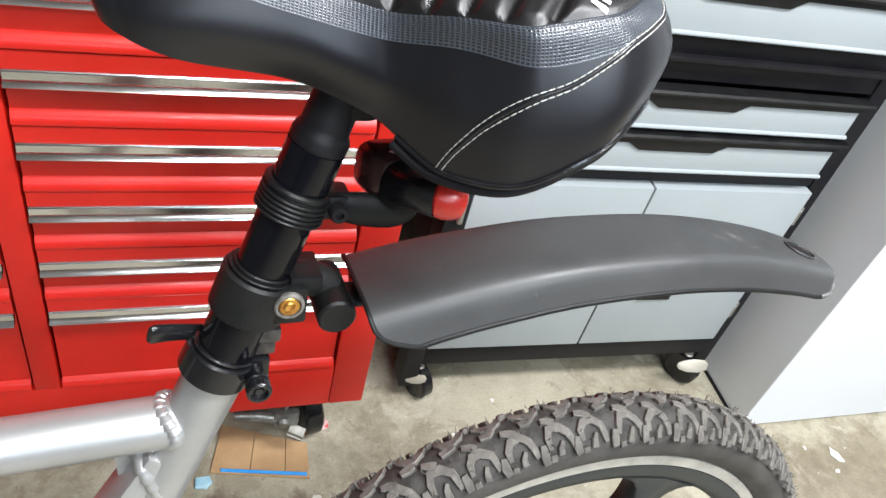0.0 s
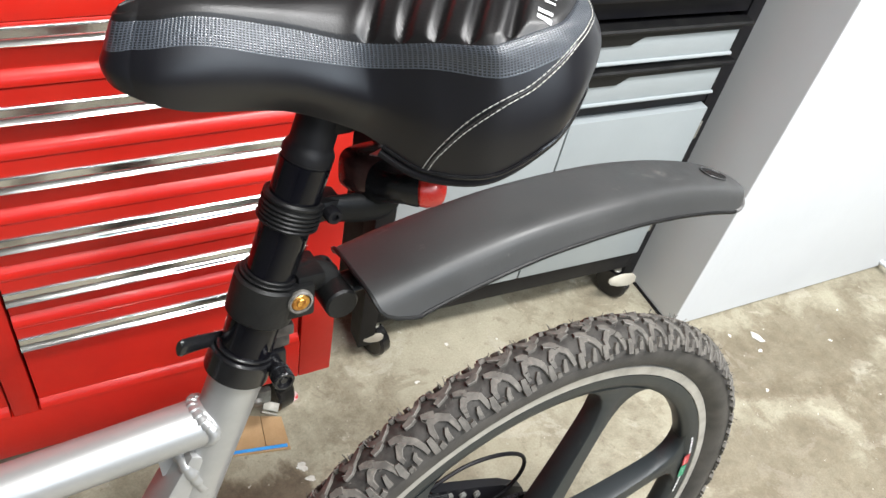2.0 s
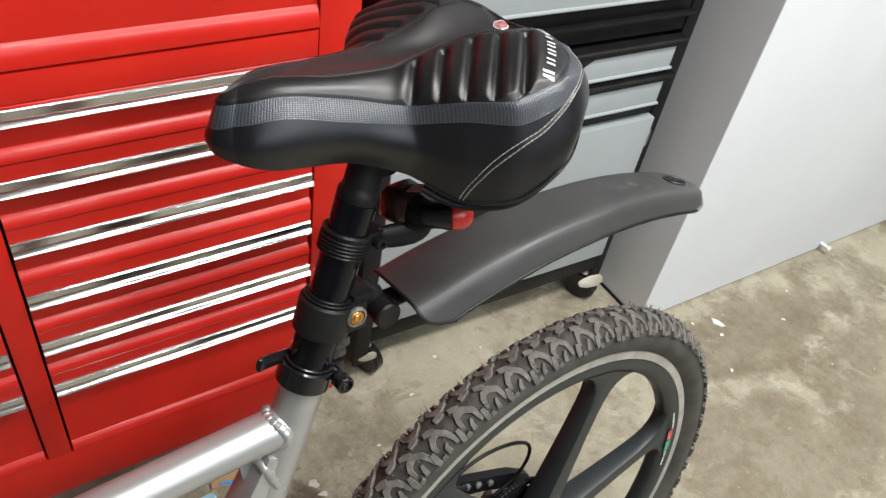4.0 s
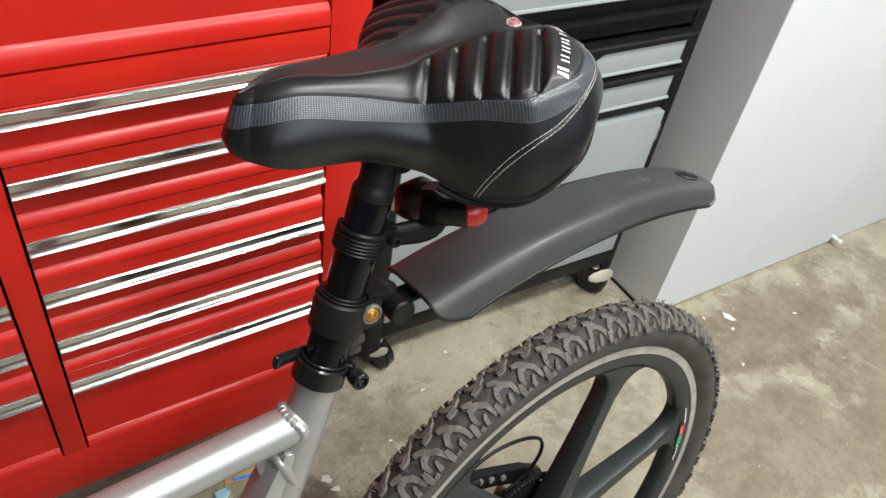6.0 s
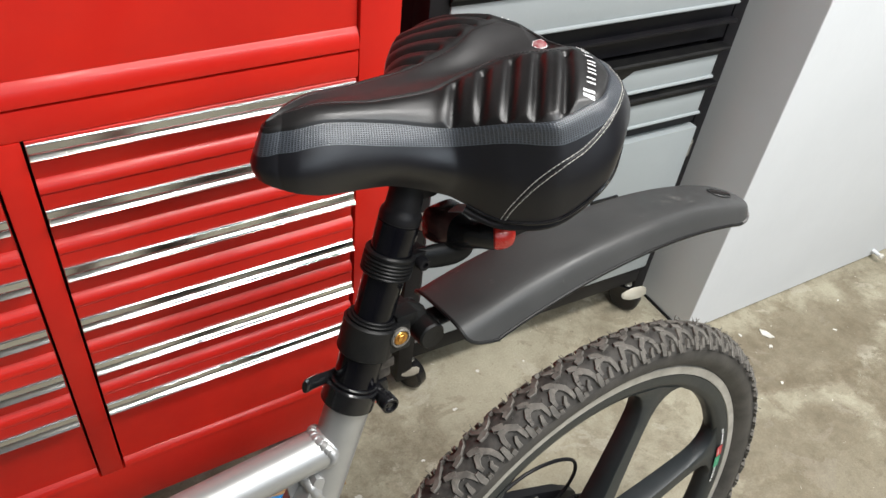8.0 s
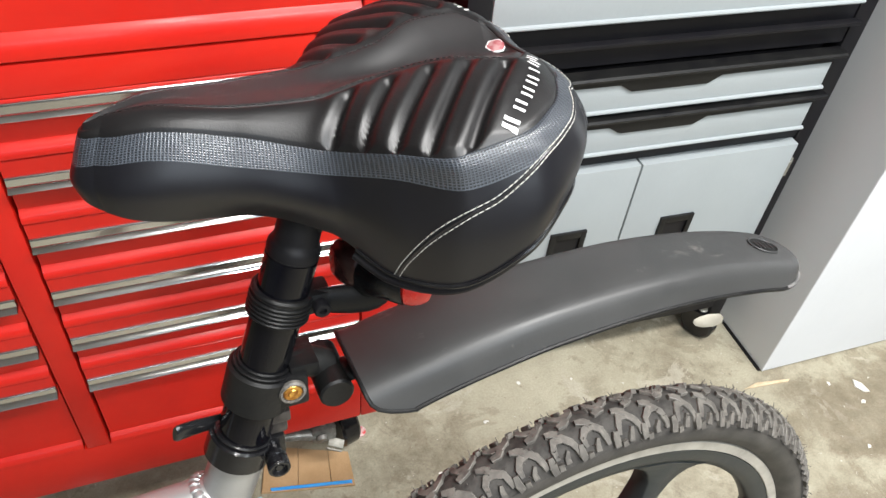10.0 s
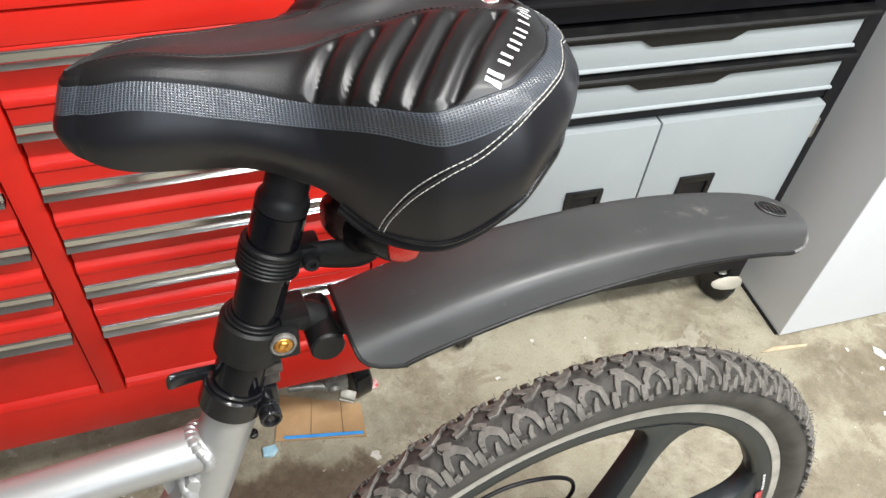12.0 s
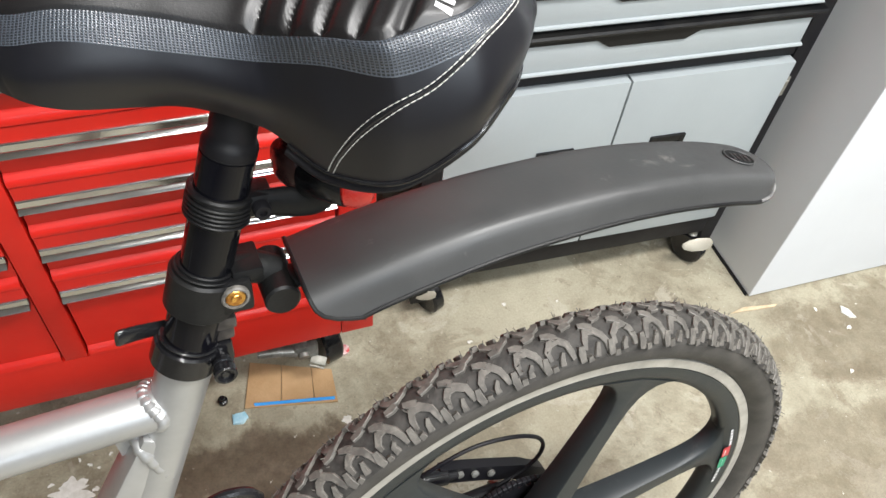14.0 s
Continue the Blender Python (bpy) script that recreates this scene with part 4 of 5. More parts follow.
sticker.transform(Matrix.Translation((-0.2075, -0.0170, 0.5630)) @ Euler((radians(-14), radians(4), radians(28))).to_matrix().to_4x4())
bike_part("sticker", sticker, material("clear_grey_sticker", (0.42, 0.37, 0.37), 0.3, other=(0.32, 0.27, 0.27), scale=80), tail_light, smooth=False)

# -- clip-on mudguard --
SPINE = smooth_path([(-0.226, -0.016, 0.484), (-0.19, -0.017, 0.494), (-0.15, -0.018, 0.502), (-0.10, -0.018, 0.508), (-0.03, -0.016, 0.508), (0.03, -0.013, 0.501), (0.08, -0.011, 0.491), (0.114, -0.010, 0.4815), (0.1385, -0.010, 0.4735)], 160)


def guard_section(k, inner=0.0):
    """Half profile across the guard at step k: (sideways, down), from crown to lip."""
    t = k / 159
    half = 0.0378 - 0.0070 * t
    skirt = 0.0255 - 0.0085 * t
    end = max(0.0, (t - 0.85) / 0.15)
    shrink = max(1 - end ** 2.6, 0.0) ** 0.5
    skirt *= 1 - 0.72 * end * end
    flat = [(0, 0), (0.40, 0.0003), (0.60, 0.0010), (0.73, 0.0024), (0.82, 0.0052), (0.88, 0.0095), (0.92, 0.0145), (0.95, 0.0195), (0.98, 0.0235), (1.0, 0.026)]
    return [(half * a * max(shrink, 0.06) - inner * a, b * skirt / 0.026 + inner * (1 - 0.5 * a)) for a, b in flat]


def guard_point(k, side, a, b):
    p = SPINE[k]
    q = (SPINE[min(k + 1, 159)] - SPINE[max(k - 1, 0)]).normalized()
    down = Vector((q.z, 0, -q.x))
    # the front corners of the lip are cut back in a round
    back = 0.026 * (max(0, b - 0.002) / 0.024) ** 3.0 * math.exp(-k / 17)
    return p + Vector((0, side * a, 0)) + down * b + q * back


bm = bmesh.new()
rows = []
for k in range(160):
    outer, inner = guard_section(k), guard_section(k, 0.0022)
    loop = [guard_point(k, -1, *p) for p in outer[::-1]] + [guard_point(k, 1, *p) for p in outer[1:]]
    loop += [guard_point(k, 1, *p) for p in inner[::-1]] + [guard_point(k, -1, *p) for p in inner[1:]]
    rows.append([bm.verts.new(p) for p in loop])
for a, b in zip(rows, rows[1:]):
    m = len(a)
    for j in range(m):
        bm.faces.new((a[j], a[(j + 1) % m], b[(j + 1) % m], b[j]))
half = len(rows[0]) // 2
for row in (rows[0], rows[-1]):
    m = len(row)
    for j in range(half - 1):
        bm.faces.new((row[j], row[j + 1], row[m - 2 - j], row[m - 1 - j]))
guard = bike_part("mudguard", bm, FENDER, label="dusty dark grey plastic clip-on mudguard", sharp=50)
bead = bmesh.new()
path = [guard_point(k, -1, *guard_section(k)[-1]) for k in range(160)]
sweep(path, 0.0016, bead, 8)
sweep([guard_point(k, 1, *guard_section(k)[-1]) for k in range(160)], 0.0016, bead, 8)
sec = guard_section(0)
sweep([guard_point(0, -1, *p) for p in sec[::-1]] + [guard_point(0, 1, *p) for p in sec[1:]], 0.0014, bead, 8)
bike_part("edge_bead", bead, DULL_PLASTIC, guard)
# oval maker's mark at the tail, as a raised ring and bars
bm = bmesh.new()
base = SPINE[136]
q = (SPINE[137] - SPINE[135]).normalized()
up = Vector((-q.z, 0, q.x))
oval = [base + q * 0.014 * math.cos(a) + Vector((0, 0.010 * math.sin(a), 0)) + up * 0.0008 for a in (2 * math.pi * i / 28 for i in range(28))]
sweep(oval, 0.0007, bm, 6, closed=True)
for i in range(4):
    m = base + q * (-0.0072 + 0.0048 * i) + up * 0.0008
    sweep([m + Vector((0, -0.0045, 0)), m + Vector((0, 0.0045, 0)) + q * 0.001], 0.0007, bm, 6)
bike_part("embossed_mark", bm, FENDER, guard)
# flat dark disc; the mark's sunken look is put into its colour
sunk = bmesh.new()
sunk.faces.new([sunk.verts.new(p - up * 0.0004) for p in oval])
bike_part("mark_ground", sunk, DULL_PLASTIC, guard, "flat dark oval", smooth=False)
# paler line along the rim of the tail
rim_line = [guard_point(k, -1, *guard_section(k)[-1]) for k in range(140, 160)] + [guard_point(k, 1, *guard_section(k)[-1]) for k in range(159, 139, -1)]
bike_part("pale_rim", sweep([p + Vector((0.0008, 0, 0.0006)) for p in rim_line], 0.0014, None, 8), PALE_RIM, guard, "pale rim of the tail")
# joint between post clamp and guard
clamp = ring_band(0.0150, 0.0206, axis(0.4590), axis(0.6), 0.0275, lip=0.0016)
ring_band(0.0150, 0.0186, axis(0.4863), axis(0.6), 0.0014, clamp, lip=0.0005)
ring_band(0.0150, 0.0166, axis(0.4875), axis(0.6), 0.0022, clamp, lip=0.0006)
guard_clamp = bike_part("mudguard_clamp", clamp, DULL_PLASTIC, label="black plastic post clamp with a brass bolt")
lug = block((-0.274, -0.0215, 0.461), (-0.252, 0.014, 0.4845), 0.003)
block((-0.262, -0.018, 0.480), (-0.244, 0.008, 0.489), 0.002, lug)
bike_part("lug", lug, DULL_PLASTIC, guard_clamp)
bike_part("bolt", turned([(0, 0.0082), (0.0022, 0.0082), (0.0032, 0.0074), (0.0032, 0.0064), (0.0006, 0.0061), (0.0006, 0.0)], (-0.2626, -0.0215, 0.4753), (-0.2626, -1, 0.4753), seg=28), PALE_RUBBER, guard_clamp, "pale rim round the bolt hole")
bike_part("brass_nut", turned([(0, 0.0058), (0.0016, 0.0058), (0.0022, 0.0050), (0.0022, 0.0032), (0.0030, 0.0026), (0.0030, 0)], (-0.2626, -0.0222, 0.4753), (-0.2626, -1, 0.4753), seg=20), BRASS, guard_clamp, "rusty brass nut")
knuckle = turned([(0, 0.0), (0, 0.0095), (0.0015, 0.0108), (0.040, 0.0108), (0.042, 0.009), (0.042, 0)], (-0.2365, -0.027, 0.4672), (-0.2365, 1, 0.472), seg=32)
sweep(smooth_path([(-0.262, -0.004, 0.480), (-0.248, -0.004, 0.479), (-0.2365, -0.004, 0.472)], 8), 0.010, knuckle, 14)
sweep(smooth_path([(-0.2365, -0.008, 0.468), (-0.220, -0.012, 0.472), (-0.198, -0.016, 0.480)], 8), 0.010, knuckle, 14, flat=(0, 1, 0))
bike_part("knuckle", knuckle, DULL_PLASTIC, guard_clamp)

# -- saddle --
STA = (0.0, 0.045, 0.14, 0.30, 0.46, 0.56, 0.66, 0.78, 0.89, 0.96, 1.0)


def curve(values):
    """A smooth function of the way from nose (0) to tail (1) through values at the stations."""
    def at(u):
        k = max(i for i in range(len(STA) - 1) if STA[i] <= u)
        x0, x1 = STA[k], STA[k + 1]
        def slope(i):
            if i == 0 or i == len(STA) - 1:
                j = 0 if i == 0 else i - 1
                return (values[j + 1] - values[j]) / (STA[j + 1] - STA[j])
            a = (values[i] - values[i - 1]) / (STA[i] - STA[i - 1])
            b = (values[i + 1] - values[i]) / (STA[i + 1] - STA[i])
            return 0 if a * b <= 0 else 2 * a * b / (a + b)
        h = x1 - x0
        t = (u - x0) / h
        return ((2 * t ** 3 - 3 * t * t + 1) * values[k] + (t ** 3 - 2 * t * t + t) * h * slope(k)
                + (3 * t * t - 2 * t ** 3) * values[k + 1] + (t ** 3 - t * t) * h * slope(k + 1))
    return at


# seams across the saddle: (start, end along the length, half width, height)
SEAMS = [
    (-0.3385, -0.1250, curve((0.0000, 0.0000, 0.0000, 0.0000, 0.0000, 0.0000, 0.0000, 0.0000, 0.0000, 0.0000, 0.0000)), curve((0.6495, 0.6530, 0.6565, 0.6550, 0.6545, 0.6555, 0.6565, 0.6600, 0.6615, 0.6615, 0.6600))),
    (-0.3393, -0.1230, curve((0.0000, 0.0030, 0.0075, 0.0148, 0.0184, 0.0180, 0.0197, 0.0300, 0.0360, 0.0240, 0.0000)), curve((0.6504, 0.6542, 0.6579, 0.6556, 0.6563, 0.6610, 0.6661, 0.6729, 0.6725, 0.6690, 0.6645))),
    (-0.3410, -0.1210, curve((0.0000, 0.0071, 0.0138, 0.0217, 0.0316, 0.0466, 0.0589, 0.0625, 0.0560, 0.0370, 0.0000)), curve((0.6478, 0.6513, 0.6558, 0.6528, 0.6505, 0.6578, 0.6645, 0.6712, 0.6720, 0.6695, 0.6650))),
    (-0.3428, -0.1200, curve((0.0000, 0.0101, 0.0184, 0.0267, 0.0412, 0.0673, 0.0873, 0.0890, 0.0745, 0.0500, 0.0000)), curve((0.6456, 0.6474, 0.6511, 0.6466, 0.6410, 0.6488, 0.6544, 0.6610, 0.6650, 0.6660, 0.6640))),
    (-0.3478, -0.1130, curve((0.0000, 0.0150, 0.0242, 0.0323, 0.0446, 0.0707, 0.0921, 0.0962, 0.0830, 0.0550, 0.0000)), curve((0.6317, 0.6353, 0.6391, 0.6331, 0.6288, 0.6359, 0.6385, 0.6480, 0.6570, 0.6605, 0.6600))),
    (-0.3502, -0.1080, curve((0.0000, 0.0171, 0.0257, 0.0310, 0.0452, 0.0740, 0.0960, 0.1020, 0.0880, 0.0660, 0.0000)), curve((0.6241, 0.6240, 0.6231, 0.6178, 0.6109, 0.6089, 0.6129, 0.6268, 0.6400, 0.6460, 0.6450))),
    (-0.3480, -0.1120, curve((0.0000, 0.0187, 0.0237, 0.0237, 0.0387, 0.0703, 0.0929, 0.1015, 0.0880, 0.0640, 0.0000)), curve((0.6165, 0.6127, 0.6071, 0.6024, 0.5929, 0.5820, 0.5872, 0.6069, 0.6216, 0.6250, 0.6240))),
]
GROOVES = [((-0.238, 0.041), (-0.223, 0.022)), ((-0.227, 0.054), (-0.205, 0.027)), ((-0.216, 0.066), (-0.186, 0.031)), ((-0.205, 0.078), (-0.168, 0.035)), ((-0.192, 0.089), (-0.153, 0.044))]


# fuller flank below the side band
FULL = (1, 1, 1, 0.985, 0.985, 1.075, 1)


def rounded(width, u):
    """The width near nose and tail closes in a round."""
    if u < 0.085:
        return width(max(u, 0.04)) * max(1 - (1 - u / 0.085) ** 2.2, 0) ** 0.5
    if u > 0.96:
        return width(0.96) * math.sqrt(max(1 - ((u - 0.96) / 0.04) ** 2, 0))
    return width(u)


def saddle_point(u, v):
    """u from nose to tail, v from the crown (0) through the seams to the skirt's lip (6); sideways is positive."""
    k = min(int(v), 5)
    t = v - k
    ids = [min(max(k + j, 0), 6) for j in (-1, 0, 1, 2)]
    pts = []
    for i in ids:
        s = SEAMS[i]
        pts.append(Vector((s[0] + (s[1] - s[0]) * u, rounded(s[2], u) * (FULL[i] if u < 0.45 else FULL[i] + (1 - FULL[i]) * min((u - 0.45) / 0.2, 1)), s[3](u))))
    if k == 0:
        pts[0] = Vector((2 * pts[1].x - pts[2].x, -pts[2].y, pts[2].z))
    p = 0.5 * (2 * pts[1] + (pts[2] - pts[0]) * t + (2 * pts[0] - 5 * pts[1] + 4 * pts[2] - pts[3]) * t * t + (3 * pts[1] - pts[0] - 3 * pts[2] + pts[3]) * t ** 3)
    p.y = max(p.y, 0)
    # stitched grooves with padding swelling between them
    if 0.8 < v < 3.1 and 0.3 < u < 0.95:
        best = 1.0
        for (ax, ay), (bx, by) in GROOVES:
            ex, ey = bx - ax, by - ay
            w = min(max(((p.x - ax) * ex + (p.y - ay) * ey) / (ex * ex + ey * ey), -0.02), 1.02)
            best = min(best, math.hypot(p.x - ax - w * ex, p.y - ay - w * ey))
        fade = min(max((v - 1.02) / 0.22, 0), 1) * min(max((2.995 - v) / 0.14, 0), 1)
        p.z -= fade * (0.0042 * math.exp(-(best / 0.0029) ** 2) - 0.0012 * math.exp(-((best - 0.006) / 0.004) ** 2))
    # creases along the piped seams
    for seam, depth in ((1.0, 0.0010), (3.0, 0.0012)):
        p.z -= depth * math.exp(-((v - seam) / 0.06) ** 2)
    # a notch at the middle of the tail
    p.x -= 0.006 * max(0, (u - 0.8) / 0.2) * math.exp(-(p.y / 0.022) ** 2)
    return p


def saddle_patch(v0, v1, nv, both=False, nu=240):
    """Cloth between two seams, on one side (or across the crown)."""
    bm = bmesh.new()
    uv = bm.loops.layers.uv.new("UVMap")
    us = [0.5 - 0.5 * math.cos(math.pi * i / nu) for i in range(nu + 1)]
    us = [0.85 * a + 0.15 * i / nu for i, a in enumerate(us)]
    vs = [v0 + (v1 - v0) * j / nv for j in range(nv + 1)]
    out = []
    for s in (-1, 1):
        out.append([[saddle_point(u, v) * 1 for v in vs] for u in us])
        for row in out[-1]:
            for p in row:
                p.y *= s
    return bm, uv, us, vs, out


def lay(bm, uv, us, vs, pts):
    verts = [[bm.verts.new(p) for p in row] for row in pts]
    for i in range(len(us) - 1):
        for j in range(len(vs) - 1):
            quad = (verts[i][j], verts[i + 1][j], verts[i + 1][j + 1], verts[i][j + 1])
            f = bm.faces.new(quad)
            for loop, (a, b) in zip(f.loops, ((i, j), (i + 1, j), (i + 1, j + 1), (i, j + 1))):
                loop[uv].uv = (us[a] * 0.24, vs[b] * 0.021)


saddle, skins = None, []
for name, v0, v1, nv, mat, lab in (("centre_panel", 0, 1, 14, PANEL, "smooth dark grey centre panel"), ("ribbed_pad", 1, 3, 56, PAD, "ribbed black vinyl pad"),
                                   ("side_band", 3, 4, 14, MESH, "grey mesh-embossed side band"), ("skirt", 4, 6, 24, LEATHER, "smooth black vinyl skirt")):
    bm, uv, us, vs, sides = saddle_patch(v0, v1, nv)
    if name == "centre_panel":
        for pts in sides:
            lay(bm, uv, us, vs, pts)
        bmesh.ops.remove_doubles(bm, verts=bm.verts, dist=1e-5)
        saddle = bike_part("saddle", bm, mat, label="padded black saddle with ribbed pads and stitched skirt", sharp=60)
    else:
        for pts in sides:
            bm2 = bmesh.new()
            uv2 = bm2.loops.layers.uv.new("UVMap")
            lay(bm2, uv2, us, vs, pts)
            if pts is sides[0]:
                skins.append(BVHTree.FromBMesh(bm2))
            bike_part(name, bm2, mat, saddle, lab, sharp=60)
        bm.free()
# underside and shell lip
bm = bmesh.new()
us = [i / 80 for i in range(81)]
left = [bm.verts.new(saddle_point(u, 6) * 1 + Vector((0, 0, 0.002))) for u in us]
right = [bm.verts.new(Vector((v.co.x, -v.co.y, v.co.z))) for v in left]
for i in range(80):
    bm.faces.new((left[i], left[i + 1], right[i + 1], right[i]))
bike_part("base_shell", bm, BLACK_PLASTIC, saddle)
lip = [saddle_point(0.50 + 0.50 * i / 40, 6) * 1 for i in range(41)]
lip = [Vector((p.x, -p.y, p.z)) for p in lip] + lip[::-1][1:]
bike_part("lip", sweep(lip, 0.0014, None, 10), BLACK_PLASTIC, saddle, "shiny piped edge of the skirt")
bike_part("base_rim", sweep([Vector((p.x * 0.998 - 0.0006, p.y * 0.965, p.z - 0.0042)) for p in lip], 0.0026, None, 10), BLACK_PAINT, saddle)


def stitches(path, length, gap, r, bm, side):
    """Short threads laid along a path (u, v) of the saddle's skin."""
    pts = []
    for w in smooth_path([(a, b, 0) for a, b in path], 500):
        u, v = min(max(w.x, 0), 1), min(max(w.y, 0), 6)
        p = saddle_point(u, v)
        e = saddle_point(min(u + 0.004, 1), v) - saddle_point(max(u - 0.004, 0), v)
        g = saddle_point(u, min(v + 0.05, 6)) - saddle_point(u, max(v - 0.05, 0))
        nrm = e.cross(g)
        nrm = nrm.normalized() if nrm.length > 1e-9 else Vector((0, 0, 1))
        if nrm.y < 0 and abs(nrm.y) > 0.2 or (abs(nrm.y) <= 0.2 and nrm.z < 0):
            nrm = -nrm
        q = p + nrm * r * 0.7
        pts.append(Vector((q.x, q.y * side, q.z)))
    run, start = 0.0, pts[0]
    on = True
    for a, b in zip(pts, pts[1:]):
        run += (b - a).length
        if on and run >= length:
            sweep([start, (start + b) / 2, b], [r * 0.7, r, r * 0.7], bm, 6)
            on, run = False, 0.0
        elif not on and run >= gap:
            on, run, start = True, 0.0, b


SEW_A = [(0.553, 6.0), (0.562, 5.44), (0.593, 4.86), (0.647, 4.435), (0.709, 4.275), (0.758, 4.105), (0.809, 3.885), (0.86, 3.885), (0.90, 3.885), (0.95, 3.885), (0.998, 3.885)]
SEW_B = [(0.561, 6.0), (0.570, 5.49), (0.601, 4.94), (0.654, 4.535), (0.715, 4.375), (0.764, 4.205), (0.814, 4.015), (0.860, 4.015), (0.900, 4.015), (0.950, 4.015), (0.998, 4.015)]
WELT = [((a + c) / 2, (b + d) / 2) for (a, b), (c, d) in zip(SEW_A, SEW_B)]
for side in (-1, 1):
    bm = bmesh.new()
    stitches(SEW_A, 0.0024, 0.0005, 0.00031, bm, side)
    stitches(SEW_B, 0.0024, 0.0005, 0.00031, bm, side)
    bike_part("stitching", bm, THREAD, saddle, "double row of pale stitching")
    welt = [saddle_point(min(w.x, 1), min(w.y, 6)) * 1 for w in smooth_path([(a, b, 0) for a, b in WELT], 160)]
    bike_part("welt", sweep([Vector((p.x, p.y * side, p.z)) for p in welt], 0.0008, None, 8), LEATHER, saddle)
    bm = bmesh.new()
    stitches([(0.03 + 0.02 * i, 0.93) for i in range(44)], 0.0016, 0.0009, 0.0003, bm, side)
    bike_part("seam_thread", bm, DULL_PLASTIC, saddle)
    # maker's name as a row of plain white bars, two to a letter
    for i in range(7):
        t = i / 6
        cx, cy = -0.171 + 0.035 * t + 0.005 * math.sin(math.pi * t), 0.085 - 0.046 * t
        ex, ey = (0.64, -0.77)
        fx, fy = (0.77, 0.64)
        tall = 0.0036 if i == 0 else 0.0027
        bars = [(-0.0017, 0.0010), (0.0017, 0.0010)] if i == 0 else [(0.0, 0.0008)] if i == 4 else [(-0.0022, 0.0008), (0.0022, 0.0008)]
        bm = bmesh.new()
        for shift, wide in bars:
            grid = []
            for r in range(5):
                row = []
                for q in range(3):
                    a, b = shift + (q - 1) * wide, (r / 2 - 1) * tall
                    x, y = cx + a * ex + b * fx, cy + a * ey + b * fy
                    hits = [tree.ray_cast(Vector((x, -y, 0.75)), Vector((0, 0, -1)))[0] for tree in skins]
                    z = max([p.z for p in hits if p] or [0.66])
                    row.append(bm.verts.new((x, side * y, z + 0.0005)))
                grid.append(row)
            for r in range(4):
                for q in range(2):
                    bm.faces.new((grid[r][q], grid[r][q + 1], grid[r + 1][q + 1], grid[r + 1][q]))
        bike_part("name_block", bm, WHITE_INK, saddle, smooth=False)
BADGE_Z = saddle_point(0.94, 0).z + 0.0006
badge = turned([(0, 0.0), (0, 0.0056), (0.0008, 0.0056), (0.0012, 0.0048), (0.0012, 0)], (-0.133, 0.003, BADGE_Z), (-0.383, -0.197, BADGE_Z + 1), seg=6)
bike_part("badge", badge, BADGE, saddle, "small red badge")
bike_part("badge_rim", ring_band(0.0054, 0.0060, (-0.133, 0.003, BADGE_Z), (-0.383, -0.197, BADGE_Z + 1), 0.0010, None, 6, lip=0.0002), WHITE_INK, saddle)

# ---- litter on the floor ----
def flake(name, label, category, outline, thick, mat, at, group=""):
    ob = plate(outline, thick, lambda u, v, w: (u, v, w), None, thick * 0.25, 1)
    return tagged(part(name, ob, mat, at=at, smooth=False), label, category, group)


card = bmesh.new()
for lo, hi, dip in ((0.0, 0.385, 0.0), (0.39, 0.745, 0.0006), (0.75, 1.0, 0.0002)):
    def along(t, far):
        near_edge, far_edge = Vector((-0.077, -0.020, 0)).lerp(Vector((0.069, -0.050, 0)), t), Vector((-0.055, 0.062, 0)).lerp(Vector((0.073, 0.012, 0)), t)
        p = far_edge if far else near_edge
        return (p.x, p.y)
    plate([along(lo, 0), along(hi, 0), along(hi, 1), along(lo, 1)], 0.004 - dip, lambda u, v, w: (u, v, w), card, 0.0008, 1)
tagged(part("cardboard_sheet", card, CARD, at=pose(0.150, 0.80, 0.0005), smooth=False), "torn brown cardboard lying flat under the tool chest", "cardboard")
flake("blue_strip", "narrow bright blue plastic strip along the cardboard", "strip", [(-0.064, 0.0075), (-0.063, 0.0025), (0.063, -0.0215), (0.064, -0.0165)], 0.003, BLUE, pose(0.152, 0.7755, 0.0045))
flake("blue_scrap", "crumpled pale blue plastic scrap on the concrete", "scrap", [(-0.012, -0.008), (0.004, -0.011), (0.013, -0.002), (0.009, 0.009), (-0.004, 0.006), (-0.011, 0.008)], 0.006, PALE_BLUE, pose(0.063, 0.765, 0.0005))
flake("paint_flake", "white paint chip on the concrete floor", "chip", [(-0.014, 0.012), (-0.012, -0.004), (0.004, -0.012), (0.016, -0.008), (0.002, 0.008)], 0.0025, WHITE_BIT, pose(1.200, 0.662, 0.0005, 0, 0, -35))
flake("wood_sliver", "thin pale wood sliver beside the white wall", "sliver", [(-0.05, -0.004), (0.045, 0.006), (0.05, 0.011), (-0.02, 0.008)], 0.003, material("pale_wood", (0.62, 0.5, 0.34), 0.7, other=(0.5, 0.38, 0.24), scale=60), pose(1.021, 0.7165, 0.0005, 0, 0, -12))
cap = turned([(0, 0.0), (0, 0.0095), (0.002, 0.0105), (0.005, 0.0105), (0.0065, 0.008), (0.0065, 0)], (0.252, 0.844, 0.0005), (0.252, 0.844, 1), seg=14)
tagged(part("bottle_cap", cap, material("red_white_cap", (0.6, 0.05, 0.05), 0.4, other=(0.75, 0.6, 0.58), scale=120)), "small red plastic cap on the concrete", "cap")
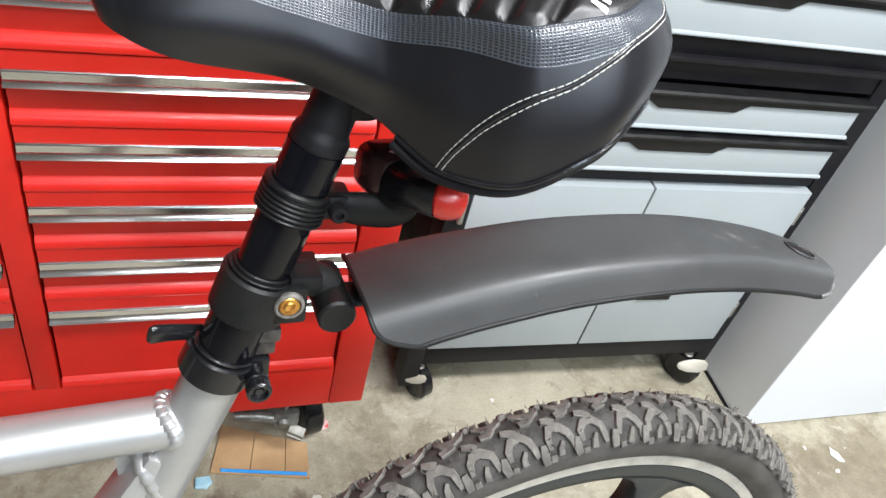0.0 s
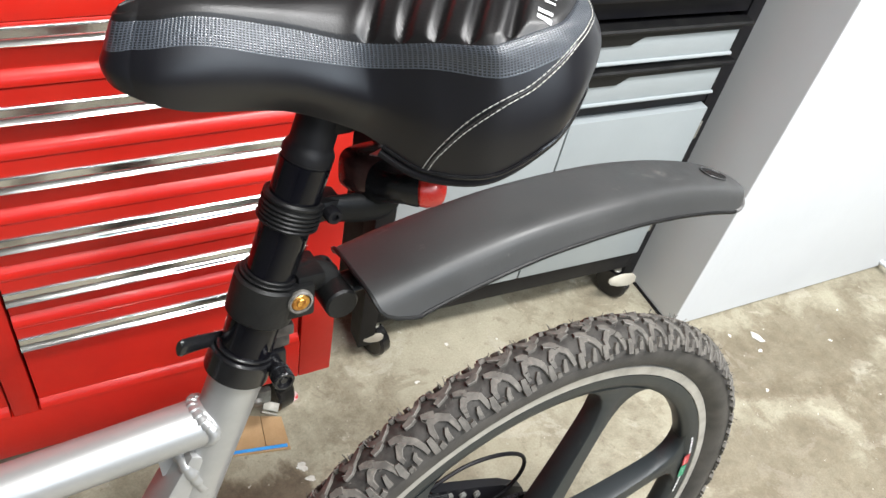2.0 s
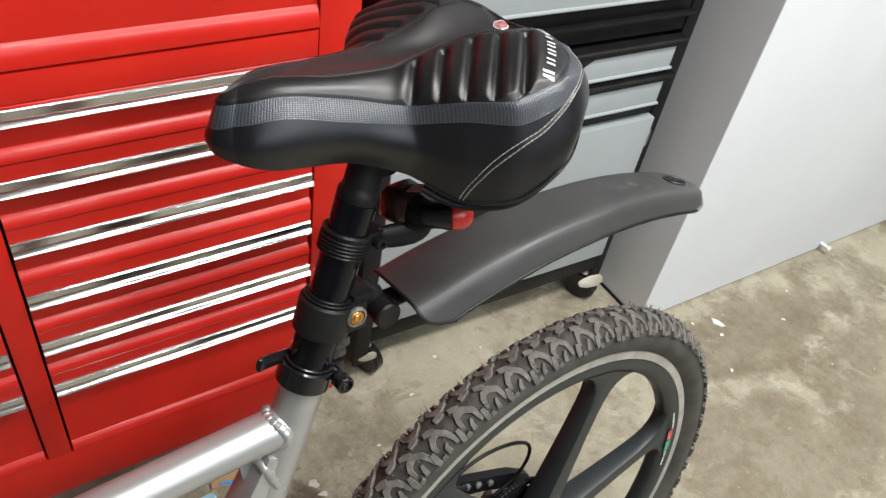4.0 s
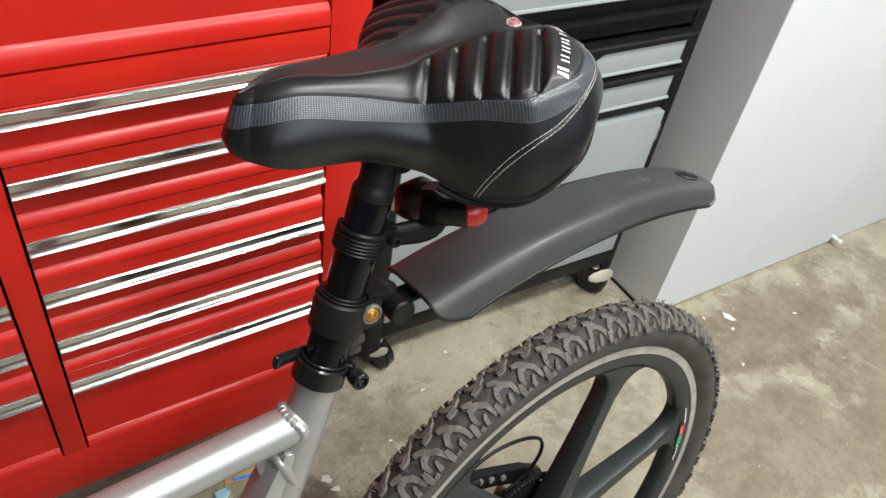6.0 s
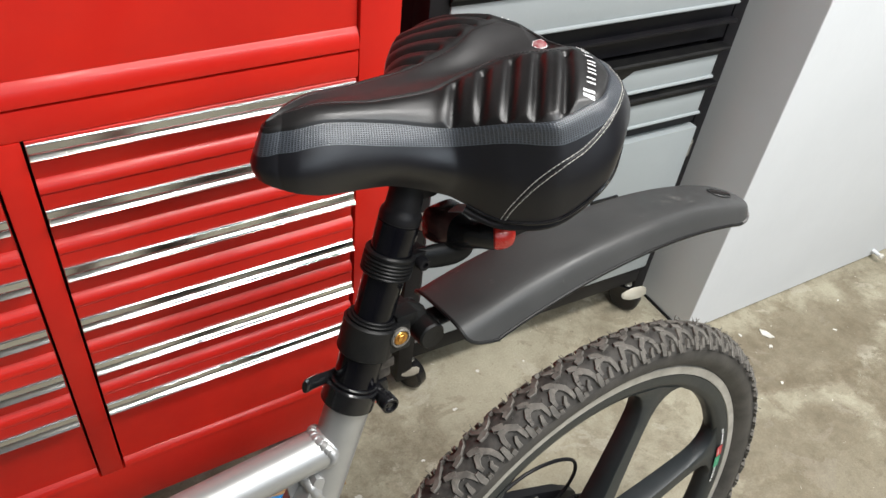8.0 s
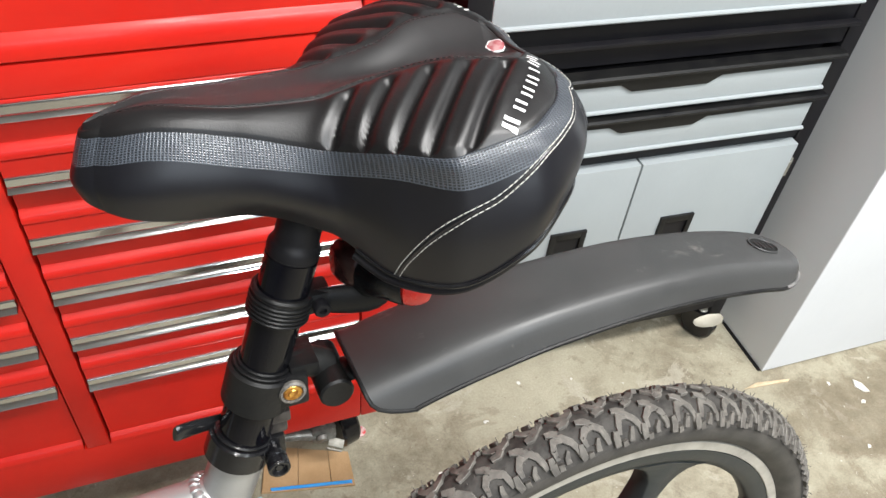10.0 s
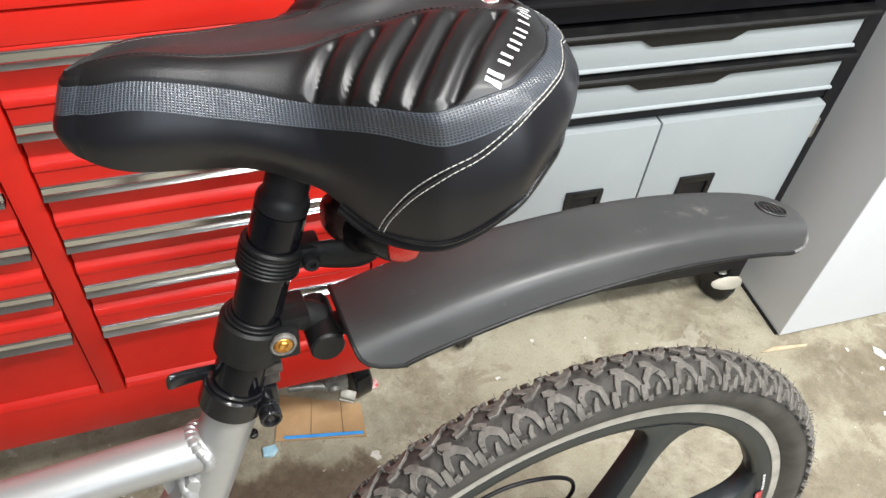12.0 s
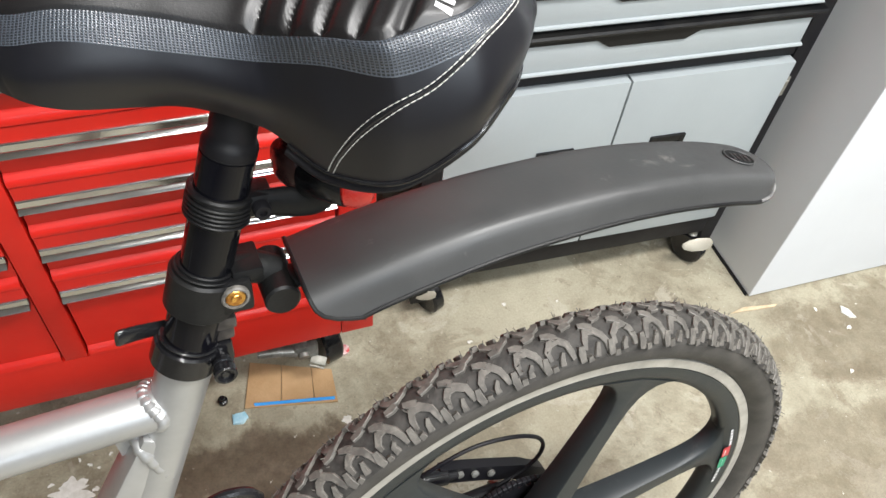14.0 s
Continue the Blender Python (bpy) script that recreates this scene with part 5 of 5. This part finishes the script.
knob_bit = turned([(0, 0.005), (0.002, 0.008), (0.008, 0.008), (0.010, 0.005), (0.016, 0.004), (0.016, 0)], (0.042, 0.801, 0.0005), (0.042, 0.801, 1), seg=12)
tagged(part("black_knob", knob_bit, BLACK_PLASTIC), "small black plastic knob on the concrete", "knob")

rnd = random.Random(5)
def splash(n, r, wob):
    """An uneven round outline."""
    ph = [rnd.uniform(0, 6.28) for _ in range(5)]
    out = []
    for i in range(n):
        a = 2 * math.pi * i / n
        k = 1 + wob * (0.5 * math.sin(2 * a + ph[0]) + 0.45 * math.sin(3 * a + ph[1]) + 0.35 * math.sin(5 * a + ph[2]) + 0.3 * math.sin(9 * a + ph[3]) + 0.22 * math.sin(14 * a + ph[4]))
        out.append((r * k * math.cos(a), 0.7 * r * k * math.sin(a)))
    return out


flake("paint_splash", "dried splash of pale paint on the concrete", "paint splash", splash(90, 0.026, 0.42), 0.0006, WHITE_BIT, pose(-0.187, 0.716, 0.0003))
for x, y, r in ((-0.156, 0.711, 0.005), (-0.217, 0.735, 0.004), (-0.162, 0.752, 0.0035), (-0.132, 0.762, 0.003), (-0.176, 0.764, 0.003), (-0.150, 0.744, 0.0025), (-0.197, 0.690, 0.005), (0.226, 0.714, 0.0095), (0.232, 0.690, 0.007)):
    flake("paint_spot", "small dried spot of pale paint on the concrete", "paint spot", splash(24, r, 0.35), 0.0006, WHITE_BIT, pose(x, y, 0.0003, 0, 0, rnd.uniform(0, 180)), "paint spots on the floor")
for x, y, r in ((1.142, 0.686, 0.004), (1.180, 0.632, 0.005), (0.56, 0.86, 0.004), (0.66, 0.84, 0.003), (0.98, 0.62, 0.003), (1.12, 0.55, 0.004), (0.47, 0.80, 0.004), (0.80, 0.78, 0.003), (1.36, 0.60, 0.004), (1.45, 0.66, 0.003), (0.36, 0.73, 0.003)):
    flake("grit_chip", "tiny pale chip of grit on the concrete", "chip", splash(9, r, 0.45), 0.0012, WHITE_BIT, pose(x, y, 0.0003, 0, 0, rnd.uniform(0, 180)), "grit on the floor")
